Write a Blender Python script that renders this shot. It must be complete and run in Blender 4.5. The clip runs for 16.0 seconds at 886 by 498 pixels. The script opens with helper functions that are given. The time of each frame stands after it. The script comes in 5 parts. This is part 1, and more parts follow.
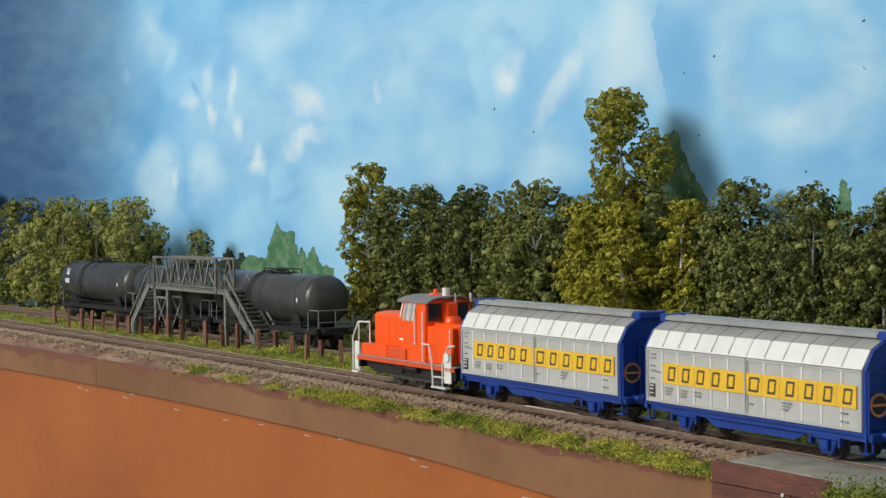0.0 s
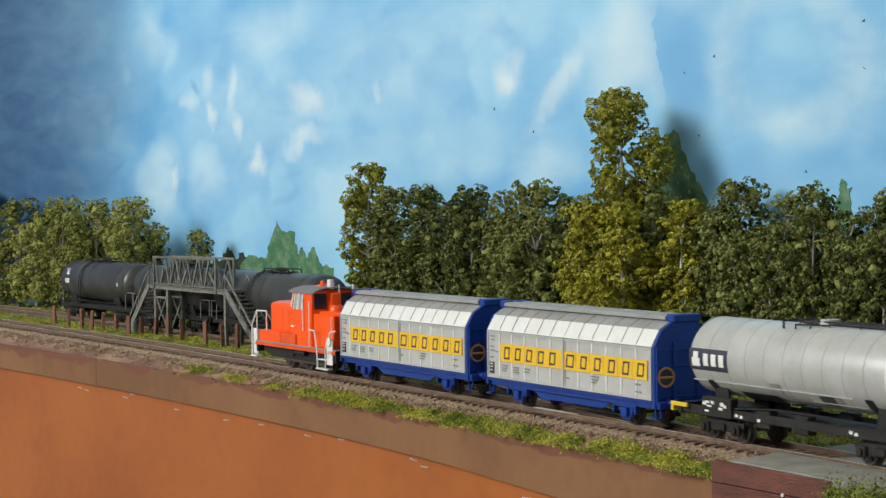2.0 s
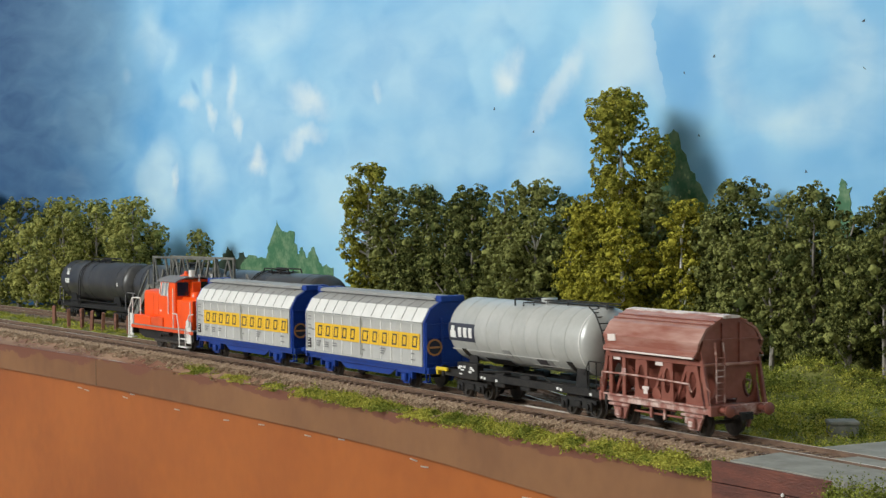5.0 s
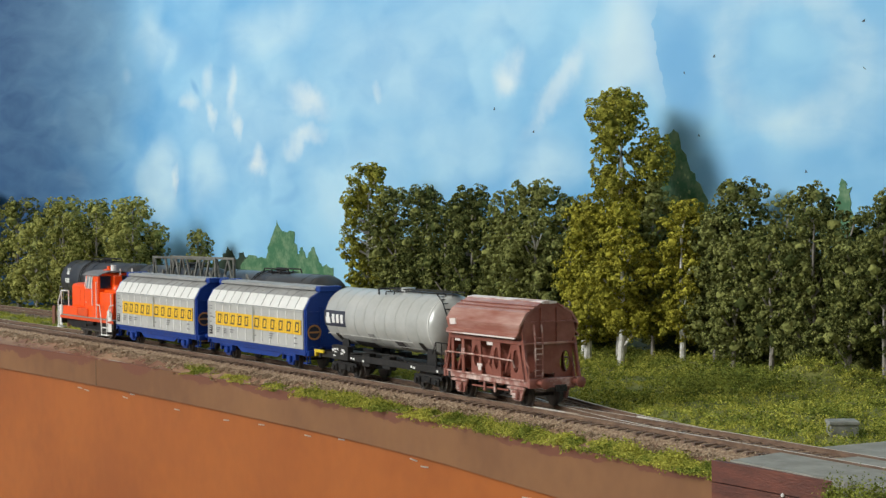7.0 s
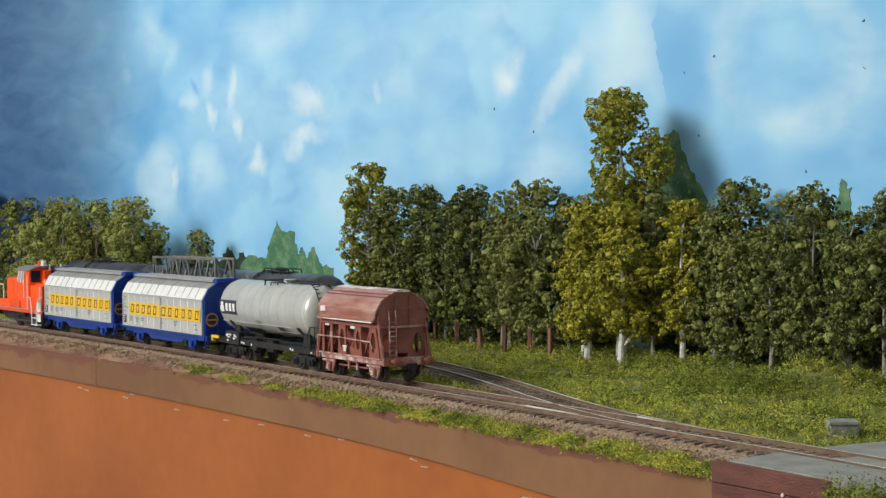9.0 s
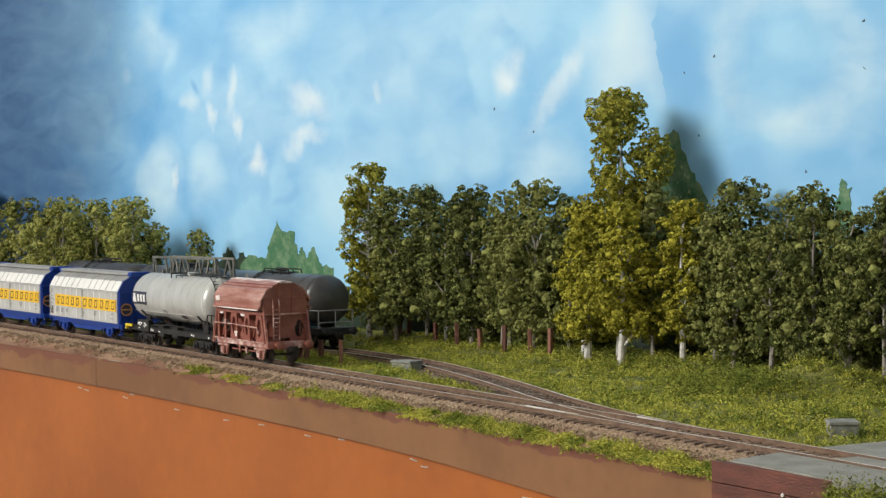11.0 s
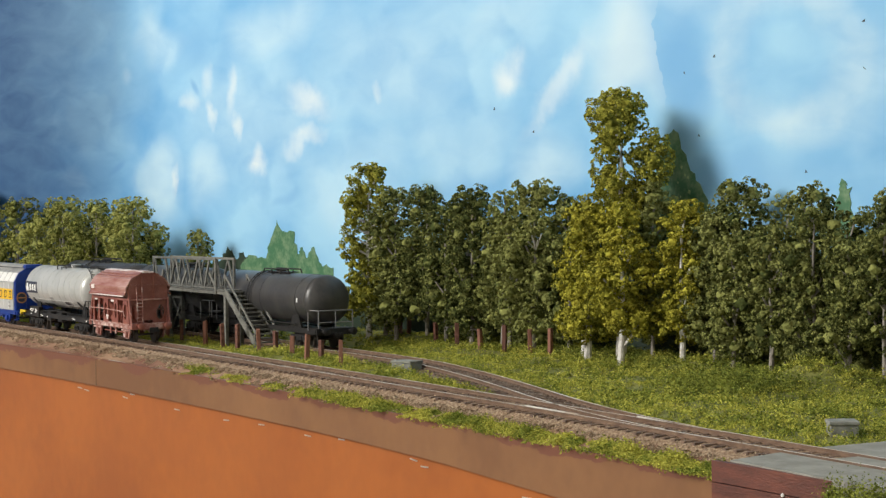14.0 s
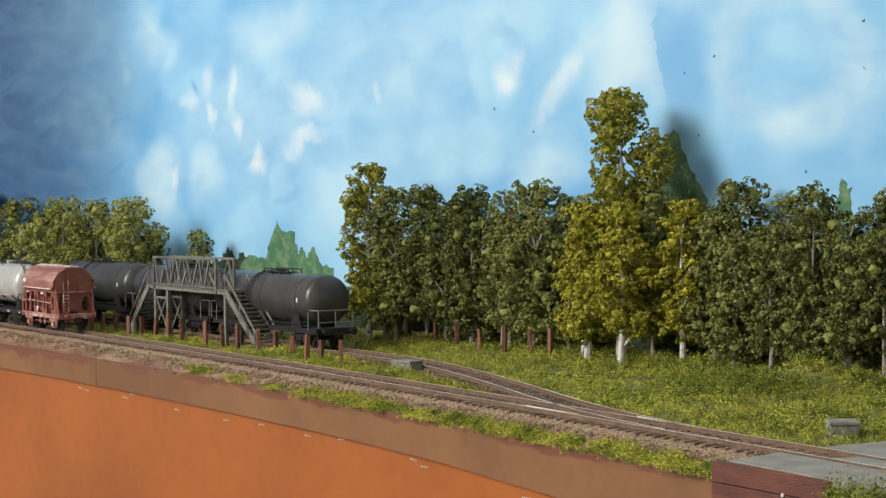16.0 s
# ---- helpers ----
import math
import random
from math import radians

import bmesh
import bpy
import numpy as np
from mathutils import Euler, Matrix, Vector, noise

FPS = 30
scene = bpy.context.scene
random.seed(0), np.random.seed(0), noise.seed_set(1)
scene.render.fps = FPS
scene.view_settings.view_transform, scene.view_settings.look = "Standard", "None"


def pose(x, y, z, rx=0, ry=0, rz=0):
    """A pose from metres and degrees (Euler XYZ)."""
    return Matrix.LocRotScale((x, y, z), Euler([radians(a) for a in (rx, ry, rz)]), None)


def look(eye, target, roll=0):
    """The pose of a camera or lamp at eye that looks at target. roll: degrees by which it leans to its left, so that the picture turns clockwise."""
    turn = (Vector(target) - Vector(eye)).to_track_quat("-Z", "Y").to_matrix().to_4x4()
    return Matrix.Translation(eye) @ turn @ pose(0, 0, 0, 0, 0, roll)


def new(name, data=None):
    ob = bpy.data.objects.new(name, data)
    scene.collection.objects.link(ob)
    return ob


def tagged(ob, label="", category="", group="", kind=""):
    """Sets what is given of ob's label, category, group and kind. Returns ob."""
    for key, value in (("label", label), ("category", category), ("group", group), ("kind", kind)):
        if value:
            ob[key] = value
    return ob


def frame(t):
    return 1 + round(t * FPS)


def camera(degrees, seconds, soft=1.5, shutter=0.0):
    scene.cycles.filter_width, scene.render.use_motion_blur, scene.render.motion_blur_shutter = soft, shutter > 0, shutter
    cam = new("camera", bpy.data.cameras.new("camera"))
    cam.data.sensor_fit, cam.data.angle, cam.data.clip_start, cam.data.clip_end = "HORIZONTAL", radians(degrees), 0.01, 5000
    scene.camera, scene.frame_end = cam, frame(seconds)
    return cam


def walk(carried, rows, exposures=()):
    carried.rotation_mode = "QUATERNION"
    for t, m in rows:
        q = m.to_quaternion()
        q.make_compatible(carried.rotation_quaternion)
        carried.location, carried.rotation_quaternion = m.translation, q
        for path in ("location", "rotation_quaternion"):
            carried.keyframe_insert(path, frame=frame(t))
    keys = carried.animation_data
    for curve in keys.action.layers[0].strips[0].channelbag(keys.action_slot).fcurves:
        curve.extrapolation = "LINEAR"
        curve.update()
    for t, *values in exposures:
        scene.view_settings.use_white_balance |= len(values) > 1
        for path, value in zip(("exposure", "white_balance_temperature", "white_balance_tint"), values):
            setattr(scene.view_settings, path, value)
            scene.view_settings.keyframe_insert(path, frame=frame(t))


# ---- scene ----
# A model railway on a shelf in a room; H0 scale, true model size in metres.
# Mesh code below works in millimetres; part() turns them into metres.
cam = camera(25.53, 16.0, soft=1.35, shutter=0.4)
EYE = Vector((0.0, -0.46753, 0.10154))
CAM = look(EYE, EYE + Vector((-0.89681, 0.44164, -0.02611)), -0.5745)
walk(cam, [(0.0, CAM), (16.0, CAM)], [(0.0, -0.06, 6150, 7), (9.0, 0.03, 6180, 7), (11.5, 0.12, 6480, 10), (16.0, 0.17, 6520, 10)])

# ---- light: a bright window behind the camera, a dim room ----
world = bpy.data.worlds.new("room_sky")
scene.world = world
world.use_nodes = True
wn = world.node_tree
sky = wn.nodes.new("ShaderNodeTexSky")
sky.sky_type = "NISHITA"
sky.sun_disc = False
sky.sun_elevation, sky.sun_rotation = radians(38), radians(200)
wn.links.new(sky.outputs[0], wn.nodes["Background"].inputs[0])
wn.nodes["Background"].inputs[1].default_value = 0.12


def area(name, eye, target, sx, sy, watts, color):
    lamp = bpy.data.lights.new(name, "AREA")
    lamp.shape, lamp.size, lamp.size_y, lamp.energy, lamp.color = "RECTANGLE", sx, sy, watts, color
    ob = new(name, lamp)
    ob.matrix_world = look(eye, target)
    return ob


area("window_light", (-1.5, -2.92, 1.42), (-1.1, 0.0, 0.0), 1.7, 1.1, 105, (1.0, 0.965, 0.89))

# ---- helpers ----
K = -6.026e-5          # bend of the main track, per millimetre


def centre(s, off=0.0):
    """A place beside the main track: along it and across it, in mm, with the track's heading."""
    th = K * s
    return s - off * math.sin(th), 16.5 + K * s * s / 2 + off * math.cos(th), th


def mesh_of(name, bm, material, smooth=False, bevel=0.0):
    bmesh.ops.recalc_face_normals(bm, faces=bm.faces)
    if smooth:
        for f in bm.faces:
            f.smooth = True
    bm.transform(Matrix.Diagonal((0.001, 0.001, 0.001, 1)))
    me = bpy.data.meshes.new(name)
    bm.to_mesh(me)
    bm.free()
    for m in material if isinstance(material, (list, tuple)) else [material]:
        me.materials.append(m)
    if smooth:
        me.set_sharp_from_angle(angle=radians(38))
    return me


def part(name, bm, material, parent=None, label="", smooth=False):
    ob = new(name, mesh_of(name, bm, material, smooth))
    if parent is not None:
        ob.parent = parent
    if label:
        ob["label"] = label
    return ob


def root(name, x, y, z, rz, label, category, group="", kind=""):
    ob = new(name)
    ob.empty_display_size = 0.01
    ob.matrix_basis = pose(x / 1000, y / 1000, z / 1000, 0, 0, math.degrees(rz))
    return tagged(ob, label, category, group, kind)


def box(bm, x0, x1, y0, y1, z0, z1, b=0.0, mat=0):
    vs = [bm.verts.new((x, y, z)) for x in (x0, x1) for y in (y0, y1) for z in (z0, z1)]
    fs = [bm.faces.new([vs[i] for i in q]) for q in ((0, 1, 3, 2), (4, 6, 7, 5), (0, 4, 5, 1), (2, 3, 7, 6), (0, 2, 6, 4), (1, 5, 7, 3))]
    for f in fs:
        f.material_index = mat
    if b:
        es = list({e for f in fs for e in f.edges})
        bmesh.ops.bevel(bm, geom=es, offset=b, segments=1, affect="EDGES", profile=0.6)
    return bm


def boxes(*rows, b=0.0):
    bm = bmesh.new()
    for r in rows:
        box(bm, *r, b=b)
    return bm


def rod(bm, p, q, r, n=8):
    """A round bar from p to q."""
    p, q = Vector(p), Vector(q)
    d = q - p
    m = Matrix.Translation((p + q) / 2) @ d.to_track_quat("Z", "Y").to_matrix().to_4x4()
    bmesh.ops.create_cone(bm, cap_ends=True, segments=n, radius1=r, radius2=r, depth=d.length, matrix=m)
    return bm


def beam(bm, p, q, w, h):
    """A square bar from p to q, w wide and h high."""
    p, q = Vector(p), Vector(q)
    d = q - p
    m = Matrix.Translation((p + q) / 2) @ d.to_track_quat("X", "Z").to_matrix().to_4x4() @ Matrix.Diagonal((d.length, w, h, 1))
    bmesh.ops.create_cube(bm, size=1, matrix=m)
    return bm


def pipe(bm, pts, r, n=6):
    for a, c in zip(pts, pts[1:]):
        rod(bm, a, c, r, n)
    return bm


def prism(bm, prof, x0, x1, mat=0):
    """A profile of (y, z) drawn from x0 to x1, closed."""
    a = [bm.verts.new((x0, y, z)) for y, z in prof]
    c = [bm.verts.new((x1, y, z)) for y, z in prof]
    n = len(prof)
    fs = [bm.faces.new((a[i], a[(i + 1) % n], c[(i + 1) % n], c[i])) for i in range(n)]
    fs += [bm.faces.new(a), bm.faces.new(c)]
    for f in fs:
        f.material_index = mat
    return bm


def plate(bm, pts, axis, lo, hi):
    """A flat outline of two coordinates with thickness along axis (0 x, 1 y, 2 z)."""
    def at(p, d):
        q = list(p)
        q.insert(axis, d)
        return bm.verts.new(q)
    a, c = [at(p, lo) for p in pts], [at(p, hi) for p in pts]
    n = len(pts)
    for i in range(n):
        bm.faces.new((a[i], a[(i + 1) % n], c[(i + 1) % n], c[i]))
    bm.faces.new(a), bm.faces.new(c)
    return bm


def spun(bm, prof, axis="X", n=28, m=None):
    """A body of revolution about x: prof of (x, radius)."""
    rings = []
    for x, r in prof:
        if r < 1e-6:
            rings.append([bm.verts.new((x, 0, 0))])
        else:
            rings.append([bm.verts.new((x, r * math.cos(2 * math.pi * i / n), r * math.sin(2 * math.pi * i / n))) for i in range(n)])
    made = [v for r in rings for v in r]
    for a, c in zip(rings, rings[1:]):
        for i in range(n):
            j = (i + 1) % n
            if len(a) == 1 and len(c) == 1:
                continue
            if len(a) == 1:
                bm.faces.new((a[0], c[j], c[i]))
            elif len(c) == 1:
                bm.faces.new((a[i], a[j], c[0]))
            else:
                bm.faces.new((a[i], a[j], c[j], c[i]))
    if m is not None:
        bmesh.ops.transform(bm, matrix=m, verts=made)
    return bm


def cloud(name, pos, size, material, parent=None, normals=None, seed=1, flat=0.55):
    """Many small bent leaves at pos (mm), as one mesh."""
    rng = np.random.default_rng(seed)
    n = len(pos)
    d = rng.normal(size=(n, 3))
    if normals is not None:
        d = d * flat + normals
    d /= np.linalg.norm(d, axis=1, keepdims=True)
    u = np.cross(d, rng.normal(size=(n, 3)))
    u /= np.linalg.norm(u, axis=1, keepdims=True)
    v = np.cross(d, u)
    s = (np.asarray(size) * rng.uniform(0.6, 1.4, n))[:, None]
    lift = d * s * rng.uniform(-0.35, 0.35, (n, 1))
    vs = np.stack([pos - u * s, pos - v * s * 0.8 + lift, pos + u * s, pos + v * s * 0.8 + lift], 1).reshape(-1, 3) * 0.001
    me = bpy.data.meshes.new(name)
    me.vertices.add(4 * n)
    me.vertices.foreach_set("co", vs.ravel())
    idx = np.arange(4 * n).reshape(n, 4)
    tri = np.concatenate([idx[:, [0, 1, 2]], idx[:, [0, 2, 3]]], 1).reshape(-1)
    me.loops.add(6 * n)
    me.loops.foreach_set("vertex_index", tri.astype(np.int32))
    me.polygons.add(2 * n)
    me.polygons.foreach_set("loop_start", np.arange(0, 6 * n, 3, dtype=np.int32))
    me.update(calc_edges=True)
    me.materials.append(material)
    ob = new(name, me)
    if parent is not None:
        ob.parent = parent
    return ob


# ---- materials ----
def mat(name, a, c=None, scale=300.0, rough=0.6, metal=0.0, bump=0.0, fine=None, low=0.35, high=0.65, island=0.0, coat=0.0, stretch=None, spec=0.5, obj=0.0):
    """Two colours mixed by noise at two sizes, with relief; scale in waves per metre."""
    m = bpy.data.materials.new(name)
    m.use_nodes = True
    nt = m.node_tree
    N, L = nt.nodes, nt.links
    bs = N["Principled BSDF"]
    bs.inputs["Roughness"].default_value, bs.inputs["Metallic"].default_value = rough, metal
    bs.inputs["Coat Weight"].default_value = coat
    bs.inputs["Specular IOR Level"].default_value = spec
    c = c or tuple(x * 0.8 for x in a)
    geo = N.new("ShaderNodeNewGeometry")
    tc = N.new("ShaderNodeTexCoord")
    src = tc.outputs["Object"]
    if stretch:
        mp = N.new("ShaderNodeMapping")
        mp.inputs["Scale"].default_value = stretch
        L.new(src, mp.inputs["Vector"])
        src = mp.outputs[0]
    n1, n2 = N.new("ShaderNodeTexNoise"), N.new("ShaderNodeTexNoise")
    n1.inputs["Scale"].default_value, n1.inputs["Detail"].default_value = scale, 4
    n2.inputs["Scale"].default_value, n2.inputs["Detail"].default_value = fine or scale * 6, 3
    L.new(src, n1.inputs["Vector"]), L.new(src, n2.inputs["Vector"])
    add = N.new("ShaderNodeMath")
    add.operation = "MULTIPLY_ADD"
    add.inputs[1].default_value = 0.35
    L.new(n2.outputs[0], add.inputs[0]), L.new(n1.outputs[0], add.inputs[2])
    last = add.outputs[0]
    for amount, out in ((island, geo.outputs["Random Per Island"]), (obj, None)):
        if amount:
            if out is None:
                out = N.new("ShaderNodeObjectInfo").outputs["Random"]
            k = N.new("ShaderNodeMath")
            k.operation = "MULTIPLY_ADD"
            k.inputs[1].default_value = amount
            L.new(out, k.inputs[0]), L.new(last, k.inputs[2])
            last = k.outputs[0]
    rp = N.new("ShaderNodeValToRGB")
    e = rp.color_ramp.elements
    shift = 0.175 + (island + obj) / 2
    e[0].position, e[1].position = low + shift, high + shift
    e[0].color, e[1].color = (*a, 1), (*c, 1)
    L.new(last, rp.inputs[0]), L.new(rp.outputs[0], bs.inputs["Base Color"])
    if bump:
        bp = N.new("ShaderNodeBump")
        bp.inputs["Strength"].default_value, bp.inputs["Distance"].default_value = min(1, bump), 0.0006
        L.new(n2.outputs[0], bp.inputs["Height"]), L.new(bp.outputs[0], bs.inputs["Normal"])
    return m


RAIL = mat("rail_steel", (0.16, 0.10, 0.07), (0.24, 0.16, 0.11), 200, 0.5, 0.3, 0.2)
# near white, no metal: the glint along the railhead is in the base colour
RAILGLINT = mat("rail_glint", (0.82, 0.79, 0.74), (0.50, 0.42, 0.34), 22, 0.42, 0.0)
SLEEPER = mat("sleeper_brown", (0.11, 0.07, 0.052), (0.19, 0.125, 0.09), 500, 0.8, 0, 0.3, obj=0.4)
BALLAST = mat("ballast_stone", (0.24, 0.155, 0.095), (0.50, 0.385, 0.265), 900, 0.95, 0, 0.8, island=0.5)
SIDINGB = mat("siding_ballast", (0.15, 0.115, 0.085), (0.33, 0.27, 0.21), 700, 0.95, 0, 0.8, island=0.4)
EARTH = mat("ground_earth", (0.13, 0.145, 0.035), (0.21, 0.21, 0.05), 60, 0.95, 0, 0.6, fine=700)
BANK = mat("bank_paint", (0.19, 0.078, 0.046), (0.36, 0.225, 0.14), 40, 0.7, 0, 0.3, fine=500)
GRASS = mat("grass_flock", (0.145, 0.185, 0.028), (0.52, 0.50, 0.09), 60, 0.95, 0, 0, fine=400, island=0.3, spec=0.15)
GRASSDARK = mat("shrub_flock", (0.10, 0.125, 0.022), (0.30, 0.33, 0.06), 80, 0.95, 0, 0, fine=400, island=0.35, spec=0.15)
LEAF = mat("leaf_green", (0.052, 0.066, 0.016), (0.265, 0.28, 0.085), 150, 0.9, 0, 0, fine=500, island=0.3, obj=0.25, spec=0.2)
LEAFL = mat("leaf_light_green", (0.10, 0.115, 0.022), (0.42, 0.42, 0.12), 150, 0.9, 0, 0, fine=500, island=0.3, obj=0.25, spec=0.2)
LEAFB = mat("leaf_olive", (0.11, 0.115, 0.014), (0.42, 0.40, 0.06), 150, 0.9, 0, 0, fine=500, island=0.35, spec=0.2)
LEAFY = mat("leaf_yellow", (0.14, 0.14, 0.012), (0.50, 0.46, 0.06), 150, 0.9, 0, 0, fine=500, island=0.35, spec=0.2)
BARK = mat("bark_grey", (0.24, 0.21, 0.18), (0.36, 0.33, 0.29), 250, 0.85, 0, 0.5)
BARKW = mat("bark_pale", (0.70, 0.68, 0.64), (0.42, 0.39, 0.35), 200, 0.8, 0, 0.4, low=0.45, high=0.7)
POST = mat("post_wood", (0.11, 0.042, 0.028), (0.23, 0.10, 0.065), 300, 0.75, 0, 0.4, obj=0.5)
OLDWOOD = mat("grey_wood", (0.095, 0.097, 0.087), (0.19, 0.187, 0.167), 350, 0.85, 0, 0.4, obj=0.3, stretch=(0.4, 1, 1))
ORANGE = mat("fascia_orange", (0.37, 0.108, 0.019), (0.29, 0.08, 0.015), 7, 0.42, 0, 0.08, fine=90)
CROSSWOOD = mat("crossing_wood", (0.15, 0.045, 0.028), (0.085, 0.026, 0.018), 60, 0.6, 0, 0.4, stretch=(1, 4, 4))
ROADGREY = mat("road_grey", (0.29, 0.285, 0.255), (0.21, 0.205, 0.18), 80, 0.85, 0, 0.3)
CONCRETE = mat("concrete", (0.27, 0.27, 0.245), (0.18, 0.185, 0.16), 200, 0.9, 0, 0.4)
STEEL = mat("staple_steel", (0.7, 0.7, 0.7), None, 300, 0.35, 0.8)
BLACK = mat("black_paint", (0.010, 0.010, 0.011), (0.024, 0.022, 0.021), 300, 0.55, 0, 0.1, spec=0.35)
TANKGREY = mat("tank_black", (0.034, 0.034, 0.037), (0.062, 0.060, 0.058), 60, 0.36, 0, 0.05)
WHITE = mat("white_print", (0.78, 0.78, 0.76), (0.70, 0.70, 0.68), 200, 0.6)
REDPAINT = mat("loco_red", (0.94, 0.098, 0.004), (0.88, 0.088, 0.004), 60, 0.32, spec=0.4)
REDDARK = mat("loco_red_shade", (0.76, 0.085, 0.012), None, 60, 0.45)
ROOFGREY = mat("cab_roof_grey", (0.16, 0.16, 0.17), (0.21, 0.20, 0.20), 120, 0.6)
DECKGREY = mat("deck_grey", (0.30, 0.29, 0.28), None, 150, 0.6)
HANDRAIL = mat("handrail_white", (0.80, 0.79, 0.76), None, 150, 0.5)
SILVER = mat("silver_paint", (0.44, 0.45, 0.435), (0.52, 0.525, 0.51), 60, 0.34, 0.2)
PANELGREY = mat("panel_grey", (0.43, 0.43, 0.415), (0.51, 0.51, 0.495), 50, 0.45, 0.1)
ROOFWHITE = mat("roof_white", (0.74, 0.74, 0.72), (0.66, 0.66, 0.64), 70, 0.45)
ROOFSILVER = mat("roof_silver", (0.36, 0.36, 0.355), (0.29, 0.29, 0.285), 70, 0.5, 0.15)
BLUE = mat("wagon_blue", (0.006, 0.045, 0.29), (0.005, 0.034, 0.23), 120, 0.42)
YELLOW = mat("sign_yellow", (0.80, 0.50, 0.02), (0.74, 0.45, 0.02), 80, 0.5)
INK = mat("dark_print", (0.05, 0.045, 0.05), None, 200, 0.6)
FAINT = mat("faint_print", (0.26, 0.26, 0.26), None, 200, 0.6)
NAVY = mat("navy_print", (0.03, 0.035, 0.06), None, 200, 0.5)
GOLD = mat("badge_gold", (0.55, 0.27, 0.10), None, 200, 0.5)
BROWN = mat("hopper_brown", (0.215, 0.066, 0.046), (0.30, 0.115, 0.085), 90, 0.42, 0, 0.1, low=0.42, high=0.75)
# pale tone is dust, raised further to paint the flap's window gloss
BROWNDUSTGLOSS = mat("hopper_dust_gloss", (0.27, 0.098, 0.072), (0.60, 0.41, 0.36), 45, 0.27, 0, 0.1, low=0.42, high=0.86, stretch=(0.25, 1, 1.8))
FRAMEDUST = mat("hopper_frame_dust", (0.30, 0.12, 0.095), (0.68, 0.53, 0.48), 130, 0.6, 0, 0.2, low=0.44, high=0.7)
PALE = mat("dusty_edge", (0.74, 0.66, 0.63), (0.40, 0.22, 0.19), 110, 0.5, low=0.52, high=0.66, stretch=(0.5, 1, 1))
WHEEL = mat("wheel_steel", (0.05, 0.045, 0.042), (0.10, 0.085, 0.075), 200, 0.45, 0.4)
TREAD = mat("wheel_tread", (0.5, 0.48, 0.46), None, 200, 0.3, 0.9)
YELLOWBAR = mat("yellow_bar", (0.75, 0.55, 0.02), None, 200, 0.5)
GLASS = mat("cab_glass", (0.03, 0.04, 0.05), None, 100, 0.08, 0, 0, coat=0.5)
SKYPATCH = mat("pale_blue_paint", (0.20, 0.45, 0.62), (0.28, 0.52, 0.66), 90, 0.6)
# pale base colour paints the sky's reflection into the cab side glass
PANESHEEN = mat("cab_pane_sheen", (0.42, 0.45, 0.47), (0.30, 0.33, 0.35), 100, 0.12, 0, 0, coat=0.4)
PAINTGREEN = mat("painted_green", (0.045, 0.15, 0.07), (0.20, 0.30, 0.17), 90, 0.6, 0, 0.2, fine=420, low=0.42, high=0.75)
FLECK = mat("paint_fleck", (0.34, 0.42, 0.22), (0.22, 0.33, 0.15), 200, 0.6)
# dark enough to carry the tree shade on the strip behind the trunks
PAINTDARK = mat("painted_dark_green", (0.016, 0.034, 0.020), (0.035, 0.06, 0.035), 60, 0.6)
PLASTER = mat("room_plaster", (0.78, 0.77, 0.74), (0.72, 0.71, 0.68), 3, 0.9, 0, 0.1, fine=40)
CARPET = mat("room_floor", (0.20, 0.16, 0.12), (0.26, 0.21, 0.16), 8, 0.9, 0, 0.2)
FRAMEWHITE = mat("window_white", (0.75, 0.75, 0.73), None, 20, 0.5)


def two_coats():
    """Light brown paint with an older red brown coat that shows in ragged patches along the top."""
    m = mat("fascia_brown", (0.235, 0.112, 0.047), (0.17, 0.077, 0.034), 9, 0.5, 0, 0.15, fine=90)
    N, L = m.node_tree.nodes, m.node_tree.links
    bs = N["Principled BSDF"]
    under = bs.inputs["Base Color"].links[0].from_socket
    tc = N.new("ShaderNodeTexCoord")
    mp = N.new("ShaderNodeMapping")
    mp.inputs["Scale"].default_value = (1.0, 1.0, 2.2)
    nz = N.new("ShaderNodeTexNoise")
    nz.inputs["Scale"].default_value, nz.inputs["Detail"].default_value, nz.inputs["Roughness"].default_value = 16, 6, 0.62
    L.new(tc.outputs["Object"], mp.inputs[0]), L.new(mp.outputs[0], nz.inputs["Vector"])
    sx = N.new("ShaderNodeSeparateXYZ")
    L.new(tc.outputs["Object"], sx.inputs[0])
    k = N.new("ShaderNodeMath")
    k.operation = "MULTIPLY_ADD"
    k.inputs[1].default_value = 34.0
    L.new(sx.outputs["Z"], k.inputs[0]), L.new(nz.outputs[0], k.inputs[2])
    rp = N.new("ShaderNodeValToRGB")
    rp.color_ramp.elements[0].position, rp.color_ramp.elements[1].position = 0.07, 0.09
    L.new(k.outputs[0], rp.inputs[0])
    mx = N.new("ShaderNodeMix")
    mx.data_type = "RGBA"
    L.new(rp.outputs[0], mx.inputs["Factor"]), L.new(under, mx.inputs["A"])
    mx.inputs["B"].default_value = (0.16, 0.058, 0.034, 1)
    L.new(mx.outputs["Result"], bs.inputs["Base Color"])
    return m


FASCIA = two_coats()
